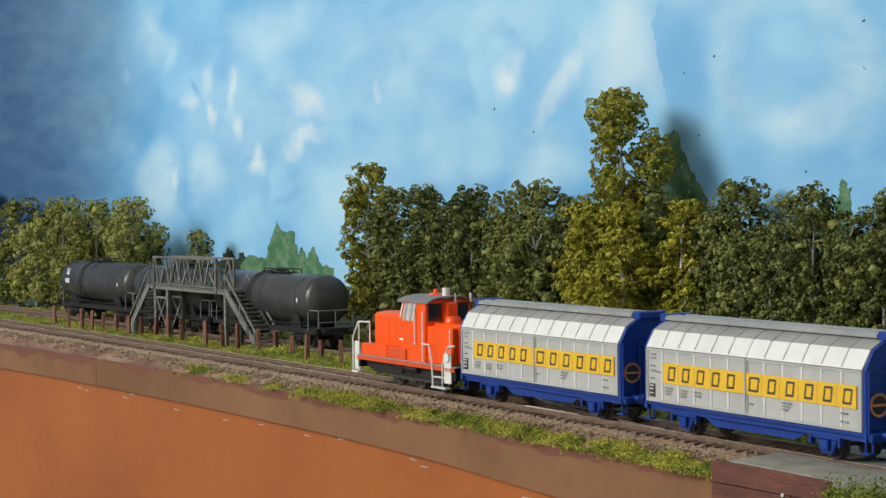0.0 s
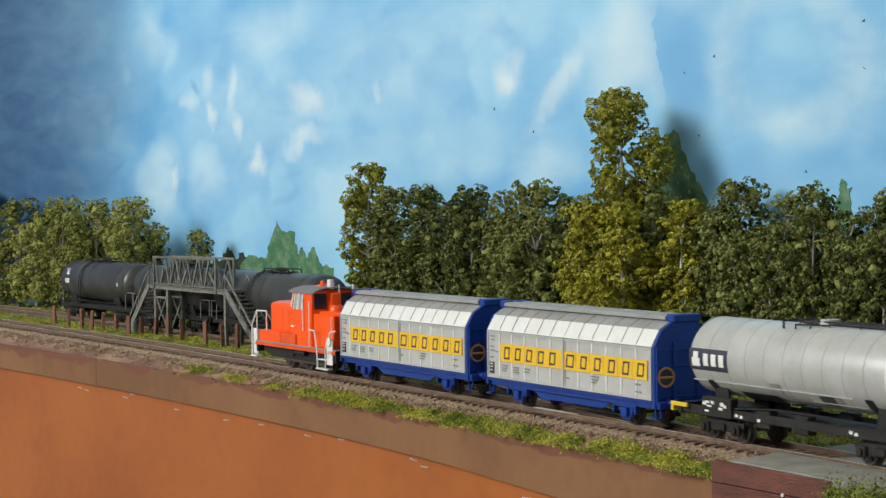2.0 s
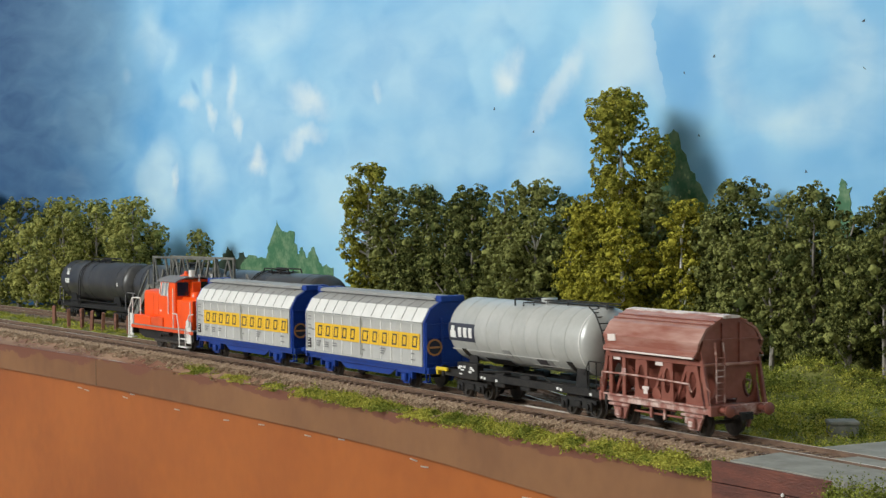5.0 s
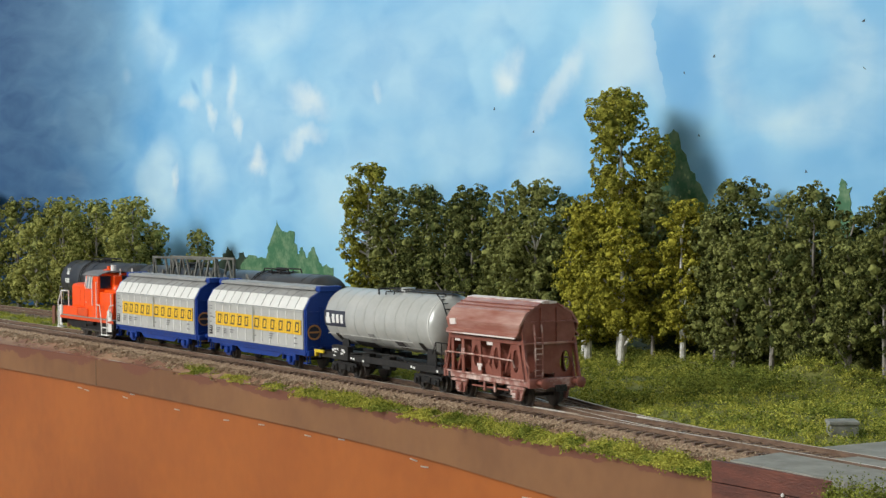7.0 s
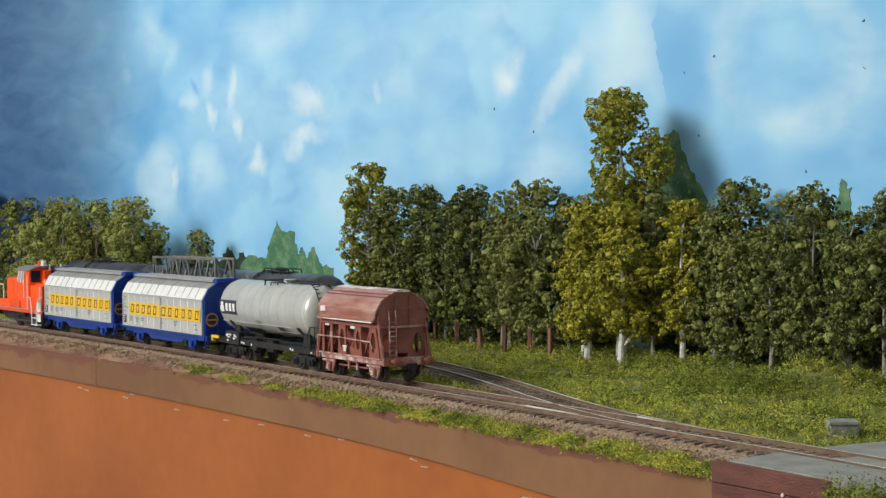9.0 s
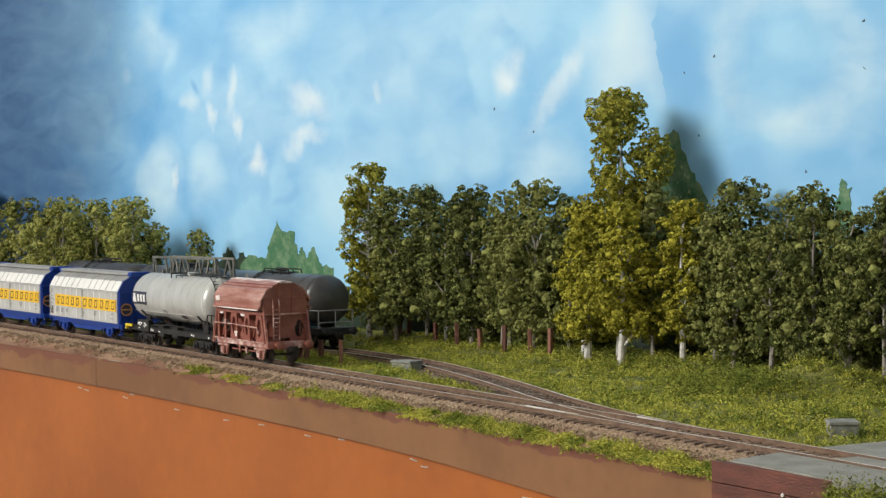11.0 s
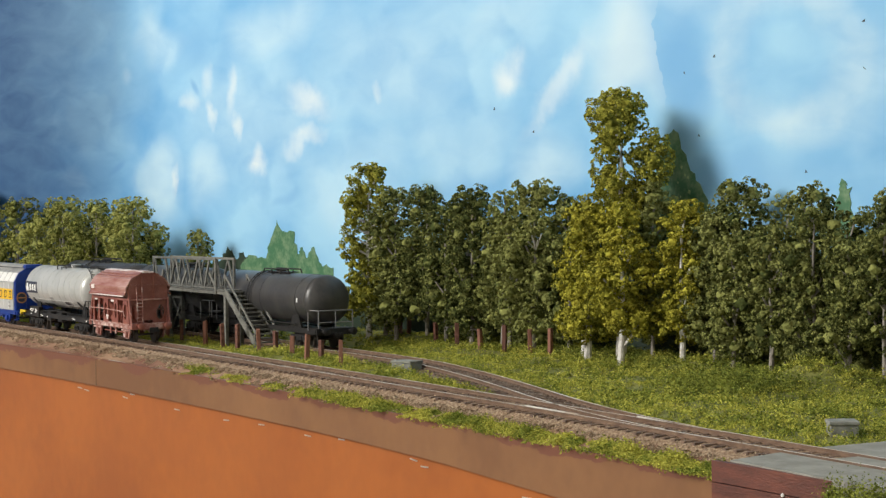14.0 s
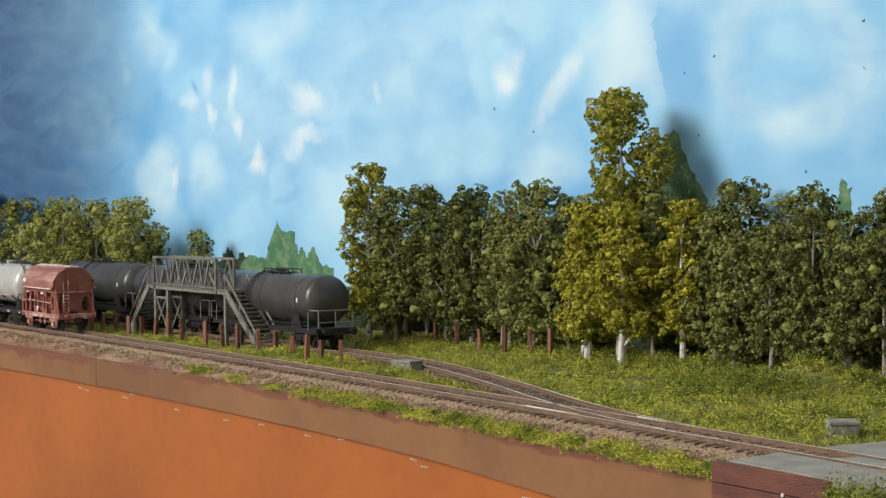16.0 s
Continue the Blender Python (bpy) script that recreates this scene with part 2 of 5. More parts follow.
# ---- the room round the layout ----
def room():
    """Plain walls, floor and ceiling; the window is in the wall behind the camera."""
    x0, x1, y0, y1, z0, z1 = -4600, 1500, -3000, 800, -1050, 2400
    def wall(name, *b):
        return tagged(part(name, boxes(b), PLASTER), "plain pale plaster wall of the room", "wall", kind="structure")
    tagged(part("floor", boxes((x0, x1, y0, y1, z0 - 40, z0)), CARPET), "plain brown floor of the room", "floor", kind="structure")
    tagged(part("ceiling", boxes((x0, x1, y0, y1, z1, z1 + 40)), PLASTER), "plain pale ceiling of the room", "ceiling", kind="structure")
    wall("wall_north", x0, x1, y1, y1 + 60, z0, z1)
    wall("wall_east", x1, x1 + 60, y0, y1, z0, z1)
    wall("wall_west", x0 - 60, x0, y0, y1, z0, z1)
    wx0, wx1, wz0, wz1 = -2430, -570, 780, 2060
    bm = boxes((x0, wx0, y0 - 60, y0, z0, z1), (wx1, x1, y0 - 60, y0, z0, z1), (wx0, wx1, y0 - 60, y0, z0, wz0), (wx0, wx1, y0 - 60, y0, wz1, z1))
    tagged(part("wall_south", bm, PLASTER), "plain pale wall with the window opening", "wall", kind="structure")
    w = tagged(part("window_1", boxes((wx0, wx0 + 50, y0 - 50, y0 - 10, wz0, wz1), (wx1 - 50, wx1, y0 - 50, y0 - 10, wz0, wz1), (wx0 + 50, wx1 - 50, y0 - 50, y0 - 10, wz0, wz0 + 50), (wx0 + 50, wx1 - 50, y0 - 50, y0 - 10, wz1 - 50, wz1)), FRAMEWHITE), "white framed window of the room", "window", kind="structure")


room()

# ---- painted backdrop ----
WALL_A = math.atan(0.16)
WALL_M = Matrix.Translation((-1.0, 0.225, 0.0)) @ Matrix.Rotation(WALL_A, 4, "Z")


def on_wall(a, d=0.0):
    """Millimetres along the backdrop and out from it, to the plan."""
    v = WALL_M @ Vector((a / 1000, -d / 1000, 0))
    return v.x * 1000, v.y * 1000


# soft clouds: along, height, half width, half height, whiteness
CLOUDS = [(-765, 245, 46, 18, 0.55), (-560, 240, 80, 30, 0.62), (-600, 165, 120, 60, 0.42), (-770, 118, 42, 36, 0.62), (-680, 110, 50, 30, 0.68),
          (-371, 205, 130, 60, 0.42), (-440, 120, 90, 36, 0.45), (-300, 140, 80, 40, 0.32), (-190, 130, 46, 26, 0.72), (-105, 200, 40, 34, 0.66),
          (107, 165, 22, 36, 0.45), (58, 143, 50, 13, 0.55), (-250, 215, 70, 26, 0.40), (-20, 225, 60, 14, 0.30), (-840, 215, 14, 8, 0.35), (-930, 120, 26, 14, 0.4)]
# single dabs of white: along, height, half width, half height, lean in degrees, whiteness
DABS = [(-500, 182, 34, 13, -14, 0.80), (-508, 150, 32, 10, 8, 0.70), (-586, 133, 15, 13, 20, 1.0), (-665, 179, 8, 11, 0, 0.85),
        (-628, 196, 9, 24, 0, 0.62), (-619, 163, 7, 11, 0, 0.85), (-708, 191, 17, 9, 0, 0.60), (-672, 209, 12, 14, 30, 0.50),
        (-737, 120, 6, 15, 0, 0.80), (-228, 188, 19, 14, 5, 0.85), (-172, 178, 44, 11, 42, 0.62), (-395, 186, 7, 8, 0, 0.5)]
# strokes of deeper blue
STROKES = [(-690, 193, 18, 6, -40, 0.7), (-845, 148, 26, 5, 20, 0.8), (-545, 102, 18, 5, 10, 0.5), (-47, 190, 20, 46, 4, 0.55),
           (-700, 235, 34, 26, 0, 0.45), (20, 112, 70, 14, 4, 0.45), (-14, 170, 12, 28, 14, 0.5), (-270, 108, 50, 16, 15, 0.4)]


def sky_paint():
    """Brushed sky blue with white cloud dabs at their places on the board."""
    m = bpy.data.materials.new("painted_sky")
    m.use_nodes = True
    N, L = m.node_tree.nodes, m.node_tree.links
    bs = N["Principled BSDF"]
    bs.inputs["Roughness"].default_value = 0.6
    bs.inputs["Specular IOR Level"].default_value = 0.3
    obj = N.new("ShaderNodeTexCoord").outputs["Object"]

    def noise_of(scale, detail, vec, dist=0.0):
        n = N.new("ShaderNodeTexNoise")
        n.inputs["Scale"].default_value, n.inputs["Detail"].default_value, n.inputs["Distortion"].default_value = scale, detail, dist
        L.new(vec, n.inputs["Vector"])
        return n

    def math_of(op, *xs):
        n = N.new("ShaderNodeMath")
        n.operation = op
        for i, q in enumerate(xs):
            if isinstance(q, (int, float)):
                n.inputs[i].default_value = q
            else:
                L.new(q, n.inputs[i])
        return n.outputs[0]

    def vec_of(op, x, y, z=None):
        n = N.new("ShaderNodeVectorMath")
        n.operation = op
        for i, q in enumerate((x, y, z)):
            if q is None:
                continue
            if isinstance(q, tuple):
                n.inputs[i].default_value = q
            else:
                L.new(q, n.inputs[i])
        return n.outputs[0]

    def shifted(scale, detail, amount):
        w = noise_of(scale, detail, obj).outputs["Color"]
        return vec_of("SUBTRACT", vec_of("MULTIPLY_ADD", w, (amount, 0, amount), obj), (amount / 2, 0, amount / 2))

    def blob(vec, a, z, ra, rz, lean, w, inner, outer):
        mp = N.new("ShaderNodeMapping")
        mp.vector_type = "TEXTURE"
        mp.inputs["Location"].default_value = (a / 1000, 0, z / 1000)
        mp.inputs["Rotation"].default_value = (0, radians(-lean), 0)
        mp.inputs["Scale"].default_value = (ra / 1000, 1e3, rz / 1000)
        L.new(vec, mp.inputs["Vector"])
        ln = N.new("ShaderNodeVectorMath")
        ln.operation = "LENGTH"
        L.new(mp.outputs[0], ln.inputs[0])
        r = N.new("ShaderNodeMapRange")
        r.interpolation_type = "SMOOTHSTEP"
        r.inputs["From Min"].default_value, r.inputs["From Max"].default_value = inner, outer
        r.inputs["To Min"].default_value, r.inputs["To Max"].default_value = w, 0.0
        L.new(ln.outputs["Value"], r.inputs["Value"])
        return r.outputs[0]

    def highest(outs):
        top = outs[0]
        for q in outs[1:]:
            top = math_of("MAXIMUM", top, q)
        return top

    def mixed(factor, a, b):
        n = N.new("ShaderNodeMix")
        n.data_type = "RGBA"
        L.new(factor, n.inputs["Factor"]), L.new(a, n.inputs["A"])
        n.inputs["B"].default_value = b
        return n.outputs["Result"]

    wide, rough_edge = shifted(9, 2, 0.09), shifted(34, 4, 0.034)
    # flat brush marks run across the board at a slant
    mp = N.new("ShaderNodeMapping")
    mp.inputs["Rotation"].default_value, mp.inputs["Scale"].default_value = (0, radians(52), 0), (0.5, 1, 1.2)
    L.new(obj, mp.inputs["Vector"])
    brush = noise_of(42, 4, mp.outputs[0], 0.5).outputs[0]
    big = noise_of(6, 2, obj, 0.3).outputs[0]
    # patches where each load of the brush was spread out
    daub = N.new("ShaderNodeTexVoronoi")
    daub.feature, daub.inputs["Scale"].default_value, daub.inputs["Smoothness"].default_value = "SMOOTH_F1", 21, 0.55
    L.new(vec_of("MULTIPLY", shifted(20, 3, 0.06), (0.8, 1, 1.25)), daub.inputs["Vector"])
    sp = N.new("ShaderNodeSeparateColor")
    L.new(daub.outputs["Color"], sp.inputs[0])
    dab = sp.outputs[0]
    base = N.new("ShaderNodeValToRGB")
    e = base.color_ramp.elements
    e[0].position, e[0].color = 0.48, (0.135, 0.385, 0.70, 1)
    e[1].position, e[1].color = 1.02, (0.33, 0.60, 0.82, 1)
    L.new(math_of("MULTIPLY_ADD", dab, 0.26, math_of("MULTIPLY_ADD", brush, 0.30, big)), base.inputs[0])
    colour = base.outputs[0]
    soft = highest([blob(wide, a, z, ra, rz, 0, w, 0.2, 1.4) for a, z, ra, rz, w in CLOUDS])
    soft = math_of("MULTIPLY", soft, math_of("MULTIPLY_ADD", dab, 0.55, math_of("MULTIPLY_ADD", brush, 0.9, 0.25)))
    colour = mixed(soft, colour, (0.53, 0.73, 0.85, 1))
    blue = highest([blob(wide, *s, 0.2, 1.3) for s in STROKES])
    colour = mixed(math_of("MULTIPLY", blue, math_of("MULTIPLY_ADD", brush, 0.6, 0.7)), colour, (0.17, 0.40, 0.70, 1))
    # one sweep of the brush as a pale ring
    ring = math_of("SUBTRACT", blob(rough_edge, 43, 182, 70, 50, 0, 1.0, 0.75, 1.1), blob(rough_edge, 43, 184, 60, 42, 0, 1.0, 0.45, 1.1))
    colour = mixed(math_of("MULTIPLY", ring, math_of("MULTIPLY_ADD", brush, 0.9, 0.0)), colour, (0.56, 0.73, 0.83, 1))
    # the brush stopped at a straight edge here
    sr = N.new("ShaderNodeSeparateXYZ")
    L.new(rough_edge, sr.inputs[0])
    stop = math_of("LESS_THAN", math_of("MULTIPLY_ADD", sr.outputs[2], 0.12, sr.outputs[0]), -0.046)
    colour = mixed(math_of("MULTIPLY", stop, blob(wide, -92, 200, 44, 30, 0, 0.6, 0.2, 1.3)), colour, (0.60, 0.745, 0.83, 1))
    white = highest([blob(rough_edge, *d, 0.1, 1.45) for d in DABS])
    white = math_of("MULTIPLY", white, math_of("MULTIPLY_ADD", brush, 0.9, 0.40))
    colour = mixed(white, colour, (0.72, 0.80, 0.84, 1))
    # shade of the board's curled far end, put into the paint as deeper blue
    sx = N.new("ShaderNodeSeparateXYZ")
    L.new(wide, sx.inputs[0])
    end_shade = N.new("ShaderNodeMapRange")
    end_shade.interpolation_type = "SMOOTHSTEP"
    end_shade.inputs["From Min"].default_value, end_shade.inputs["From Max"].default_value = -1.0, -0.72
    end_shade.inputs["To Min"].default_value, end_shade.inputs["To Max"].default_value = 1.0, 0.0
    L.new(sx.outputs[0], end_shade.inputs["Value"])
    colour = mixed(math_of("MULTIPLY", end_shade.outputs[0], math_of("MULTIPLY_ADD", brush, -0.3, 1.1)), colour, (0.018, 0.078, 0.20, 1))
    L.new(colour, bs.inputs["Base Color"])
    bp = N.new("ShaderNodeBump")
    bp.inputs["Strength"].default_value, bp.inputs["Distance"].default_value = 0.25, 0.0008
    L.new(brush, bp.inputs["Height"]), L.new(bp.outputs[0], bs.inputs["Normal"])
    return m


def bend(a):
    """How far the backdrop curls forward, in mm, beyond its straight part."""
    t = max(0.0, -840 - a)
    return t * t / 500 if t < 260 else 135.2 + (t - 260) * 1.04


def backdrop():
    # a bent board: straight behind the wood, curling towards the front at its far end
    bm = bmesh.new()
    line = [(900, 0.0)] + [(a, bend(a)) for a in range(-780, -1720, -20)]
    prev = None
    for a, d in line:
        cur = [bm.verts.new((a, y - d, z)) for y, z in ((0, -40), (6, -40), (6, 420), (0, 420))]
        if prev:
            for i in range(4):
                bm.faces.new((prev[i], prev[(i + 1) % 4], cur[(i + 1) % 4], cur[i]))
        else:
            bm.faces.new(cur)
        prev = cur
    bm.faces.new(prev)
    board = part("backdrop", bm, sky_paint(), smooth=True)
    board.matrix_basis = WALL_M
    tagged(board, "board painted as blue sky with white clouds", "backdrop", kind="structure")
    def painted(pts, material, d):
        bm = bmesh.new()
        rnd = random.Random(len(pts))
        edge = []
        for (a, z), (c, y) in zip(pts, pts[1:]):
            for i in range(5):
                t = i / 5
                edge.append((a + (c - a) * t + rnd.uniform(-2, 2), z + (y - z) * t + rnd.uniform(-2, 2)))
        edge = [(pts[0][0], -3)] + edge + [pts[-1], (pts[-1][0], -3)]
        plate(bm, edge, 1, -d, -0.05)
        ob = part("painted_tree", bm, material, board, "green tree shape painted on the sky")
    painted([(-735, 36), (-700, 48), (-670, 42), (-650, 50), (-637, 61), (-625, 50), (-612, 57), (-602, 50), (-585, 52), (-573, 44)], PAINTDARK, 0.3)
    painted([(-615, 44), (-602, 55), (-573, 50), (-565, 65), (-553, 83), (-544, 75), (-526, 75), (-519, 54), (-512, 61), (-504, 52), (-494, 64), (-482, 47), (-464, 46)], PAINTGREEN, 0.5)
    painted([(-78, 82), (-67, 129), (-58, 144), (-51, 142), (-39, 118), (-25, 100), (-16, 82)], PAINTGREEN, 0.5)
    rnd = random.Random(9)
    for i in range(26):
        a, z = -52 + rnd.uniform(-12, 22), 88 + rnd.uniform(0, 34)
        if z > 128 - abs(a + 55) * 1.1:
            continue
        w = rnd.uniform(0.5, 1.6)
        bm = bmesh.new()
        plate(bm, [(a - w, z), (a - w * 0.3, z + w * 1.4), (a + w, z + w * 0.6), (a + w * 0.5, z - w)], 1, -0.75, -0.52)
        part("paint_dab", bm, FLECK, board, "pale yellow green fleck in the painted tree")
    painted([(82, 83), (86, 104), (91, 110), (95, 104), (98, 83)], PAINTGREEN, 0.5)
    rnd = random.Random(3)
    for a, z in ((-44, 179), (-31, 139), (-17, 188), (107, 173), (61, 115), (106, 200), (-200, 147), (-245, 165)):
        bm = bmesh.new()
        plate(bm, [(a + rnd.uniform(-1.3, 1.3), z + 1.0), (a - 1.2, z + rnd.uniform(-1, 0.5)), (a + 0.9, z - 0.8)], 1, -0.25, -0.05)
        part("chip", bm, NAVY, board, "dark chip in the sky paint")
    bm = bmesh.new()
    plate(bm, [(-93, 14), (-88, 24), (-80, 27), (-77, 20), (-84, 13)], 1, -0.9, -0.65)
    part("paint_patch", bm, SKYPATCH, board, "pale blue patch of bare sky paint")
    # dark green paint behind the trunks, its colour also holding the shade under the crowns
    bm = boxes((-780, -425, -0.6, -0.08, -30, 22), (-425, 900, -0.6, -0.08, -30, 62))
    part("undergrowth_shade_strip", bm, PAINTDARK, board, "dark green painted strip behind the trunks, tree shade in its colour")


backdrop()

# ---- the baseboard: ground sheet, banks, fascia ----
def fascia_y(x):
    """The front edge of the board, in plan."""
    u = (x + 1000) / 1000
    return -46.0 - 0.0 + 62 * u - 78 * u * u if u < 0 else -46 + 40 * u


def branch_off(s):
    """How far the siding lies behind the main track."""
    pts = ((-3000, 80), (-1240, 80), (-1160, 80), (-1105, 79), (-1056, 72), (-1010, 62), (-957, 50), (-905, 36), (-855, 22), (-800, 10), (-745, 2.5), (-700, 0), (-650, 0))
    for (a, p), (c, q) in zip(pts, pts[1:]):
        if a <= s <= c:
            return p + (q - p) * (s - a) / (c - a)
    return 0.0


def branch_smooth(s):
    return sum(branch_off(s + d) for d in (-36, -24, -12, 0, 12, 24, 36)) / 7


def surf(x, y):
    """Height of the ground: level by the track, falling to the front, uneven in the meadow."""
    off = y - centre(x)[1]
    z = -4.4
    if off < -16:
        z -= min(1, (-16 - off) / 18) * 5.2
    if off > 95:
        z += min(1, (off - 95) / 90) * 3.0
    free = min(1.0, max(0.0, (abs(off) - 16) / 14)) * min(1.0, max(0.0, (abs(off - branch_smooth(x)) - 16) / 14))
    z += noise.noise((x * 0.03, y * 0.03, 0)) * 0.9 * (0.2 + 0.8 * free)
    if off > 20:
        z += max(0, noise.noise((x * 0.021, y * 0.03, 5)) + 0.1) * 6.0 * free
        # a grassy hump near the crossing
        z += 13 * math.exp(-((x + 850) / 26) ** 2 - ((y - 172) / 17) ** 2)
    return z


def ground():
    """One sheet from the front edge to beyond the backdrop, with the track bed and the verge."""
    bm = bmesh.new()
    xs = [-2900 + 12 * i for i in range(int(3300 / 12))]
    rows = []
    for x in xs:
        yf, yb = fascia_y(x), (WALL_M @ Vector(((x + 1000) / 1000, 0, 0))).y * 1000 + 25
        col = []
        n = 46
        for j in range(n):
            y = yf + (yb - yf) * (j / (n - 1)) ** 1.2
            col.append(bm.verts.new((x, y, surf(x, y))))
        rows.append(col)
    for a, c in zip(rows, rows[1:]):
        for j in range(len(a) - 1):
            bm.faces.new((a[j], c[j], c[j + 1], a[j + 1]))
    g = part("ground", bm, [EARTH, BANK], smooth=True)
    for f in g.data.polygons:
        x, y, z = f.center * 1000
        if y - centre(x)[1] < -15:
            f.material_index = 1
    tagged(g, "brown earth ground of the model landscape", "ground", kind="structure")


ground()


def strip_foot(x):
    """The lower edge of the brown strip, which dips a little towards the crossing."""
    return float(np.interp(x, (-1500, -1166, -950, -870, -770, -600), (-28.4, -28.7, -28.9, -29.4, -32.4, -34.0)))


def ribbon(bm, xs, y_of, d0, d1, foot, z1):
    """An upright board that follows a line in plan, from d0 to d1 behind it, down to foot(x)."""
    prev = None
    for x in xs:
        y, z0 = y_of(x), foot(x)
        cur = [bm.verts.new((x, y + d, z)) for d, z in ((d0, z0), (d1, z0), (d1, z1), (d0, z1))]
        if prev:
            for i in range(4):
                j = (i + 1) % 4
                bm.faces.new((prev[i], prev[j], cur[j], cur[i]))
        else:
            bm.faces.new(cur)
        prev = cur
    bm.faces.new(prev)
    return bm


def fascia():
    xs = [-2900 + 20 * i for i in range(161)]
    f = tagged(part("fascia_board", ribbon(bmesh.new(), xs, fascia_y, 0.0, 7.0, lambda x: -420, -25.0), ORANGE), "orange painted hardboard front of the layout", "fascia", kind="structure")
    tagged(part("fascia_strip", ribbon(bmesh.new(), xs, fascia_y, -2.6, 0.0, strip_foot, -9.4), FASCIA), "brown painted strip along the layout edge", "fascia strip", kind="structure")
    for x in (-1345,):
        y = fascia_y(x)
        tagged(part("fascia_joint", box(bmesh.new(), x - 0.3, x + 0.3, y - 2.72, y - 2.55, -28.0, -9.8), PAINTDARK), "dark joint between two lengths of brown strip", "joint", kind="structure")
    rnd = random.Random(5)
    for x in STAPLES:
        bm = bmesh.new()
        y = fascia_y(x)
        a = math.atan((fascia_y(x + 10) - y) / 10)
        box(bm, -4, 4, -0.45, 0.0, -0.35, 0.35)
        ob = part("staple", bm, STEEL)
        ob.matrix_basis = pose(x / 1000, (y - 0.05) / 1000, (strip_foot(x) - rnd.uniform(1.5, 6)) / 1000, 0, rnd.uniform(-4, 4), math.degrees(a))
        tagged(ob, "small bright staple in the orange board", "staple", "staples in the fascia")


STAPLES = (-1380, -1368, -1300, -1288, -1215, -1140, -1090, -1028, -985, -900, -888, -788, -700)
fascia()
# ---- track ----
def path_at(s, off_of):
    x, y, th = centre(s, off_of(s))
    x2, y2, _ = centre(s + 1, off_of(s + 1))
    return x, y, math.atan2(y2 - y, x2 - x)


RAILPROF = ((-1.1, -2.1), (1.1, -2.1), (1.1, -1.7), (0.3, -1.4), (0.3, -0.6), (0.55, -0.45), (0.55, -0.05), (-0.55, -0.05), (-0.55, -0.45), (-0.3, -0.6), (-0.3, -1.4), (-1.1, -1.7))


def sweep(bm, s0, s1, step, off_of, side, prof, mat_top=None):
    prev = None
    n = max(2, int((s1 - s0) / step))
    for i in range(n + 1):
        x, y, th = path_at(s0 + (s1 - s0) * i / n, off_of)
        cur = [bm.verts.new((x - (side + p) * math.sin(th), y + (side + p) * math.cos(th), z)) for p, z in prof]
        if prev:
            m = len(prof)
            for j in range(m):
                f = bm.faces.new((prev[j], prev[(j + 1) % m], cur[(j + 1) % m], cur[j]))
                if mat_top is not None and prof[j][1] > -0.1 and prof[(j + 1) % m][1] > -0.1:
                    f.material_index = 1
        else:
            bm.faces.new(cur)
        prev = cur
    bm.faces.new(prev)
    return bm


def track(name, s0, s1, off_of, label, ballast, seed):
    th = tagged(new(name), label, "railway track", kind="structure")
    # ballast bed
    bm = bmesh.new()
    rnd = random.Random(seed)
    prev = None
    n = int((s1 - s0) / 4)
    prof = (-24, -19, -15, -11, -5, 0, 5, 11, 15, 19, 22)
    hs = (-7.0, -4.9, -3.0, -2.5, -2.55, -2.6, -2.55, -2.5, -3.0, -4.9, -6.5)
    for i in range(n + 1):
        x, y, a = path_at(s0 + (s1 - s0) * i / n, off_of)
        cur = []
        for p, h in zip(prof, hs):
            p2 = p + rnd.uniform(-1, 1)
            cur.append(bm.verts.new((x - p2 * math.sin(a), y + p2 * math.cos(a), h + rnd.uniform(-0.35, 0.35))))
        if prev:
            for j in range(len(prof) - 1):
                bm.faces.new((prev[j], cur[j], cur[j + 1], prev[j + 1]))
        prev = cur
    part("ballast_bed", bm, ballast, th)
    # loose stones
    rg = np.random.default_rng(seed)
    count = int((s1 - s0) * 11)
    ss, pp = rg.uniform(s0, s1, count), rg.normal(0, 11, count)
    pp = np.clip(pp, -25, 22)
    pos = np.zeros((count, 3))
    for i in range(count):
        x, y, a = path_at(ss[i], off_of)
        h = np.interp(pp[i], prof, hs)
        pos[i] = (x - pp[i] * math.sin(a), y + pp[i] * math.cos(a), h + 0.15)
    st = cloud("ballast_stones", pos, np.full(count, 0.62), ballast, th, normals=np.tile([0, 0, 0.6], (count, 1)), seed=seed)
    st["kind"] = "stuff"
    for side in (-8.8, 8.8):
        bm = sweep(bmesh.new(), s0, s1, 12, off_of, side, RAILPROF, 1)
        part("rail", bm, [RAIL, RAILGLINT], th)
    return th


def sleepers(th, s0, s1, off_of, step=7.2):
    me = mesh_of("sleeper", boxes((-1.35, 1.35, -15.2, 15.2, -4.2, -2.15), (-1.9, 1.9, -10.4, -7.2, -2.3, -1.75), (-1.9, 1.9, 7.2, 10.4, -2.3, -1.75)), SLEEPER)
    s = s0
    rnd = random.Random(8)
    while s < s1:
        x, y, a = path_at(s, off_of)
        ob = new("sleeper", me)
        ob.parent = th
        ob.matrix_basis = pose(x / 1000, y / 1000, 0, 0, 0, math.degrees(a) + rnd.uniform(-0.6, 0.6))
        s += step


MAIN = track("main_track", -2700, 150, lambda s: 0.0, "brown model track on pale ballast along the layout edge", BALLAST, 11)
SIDING = track("siding_track", -2300, -720, branch_smooth, "rusty siding track branching off into the grass", SIDINGB, 12)
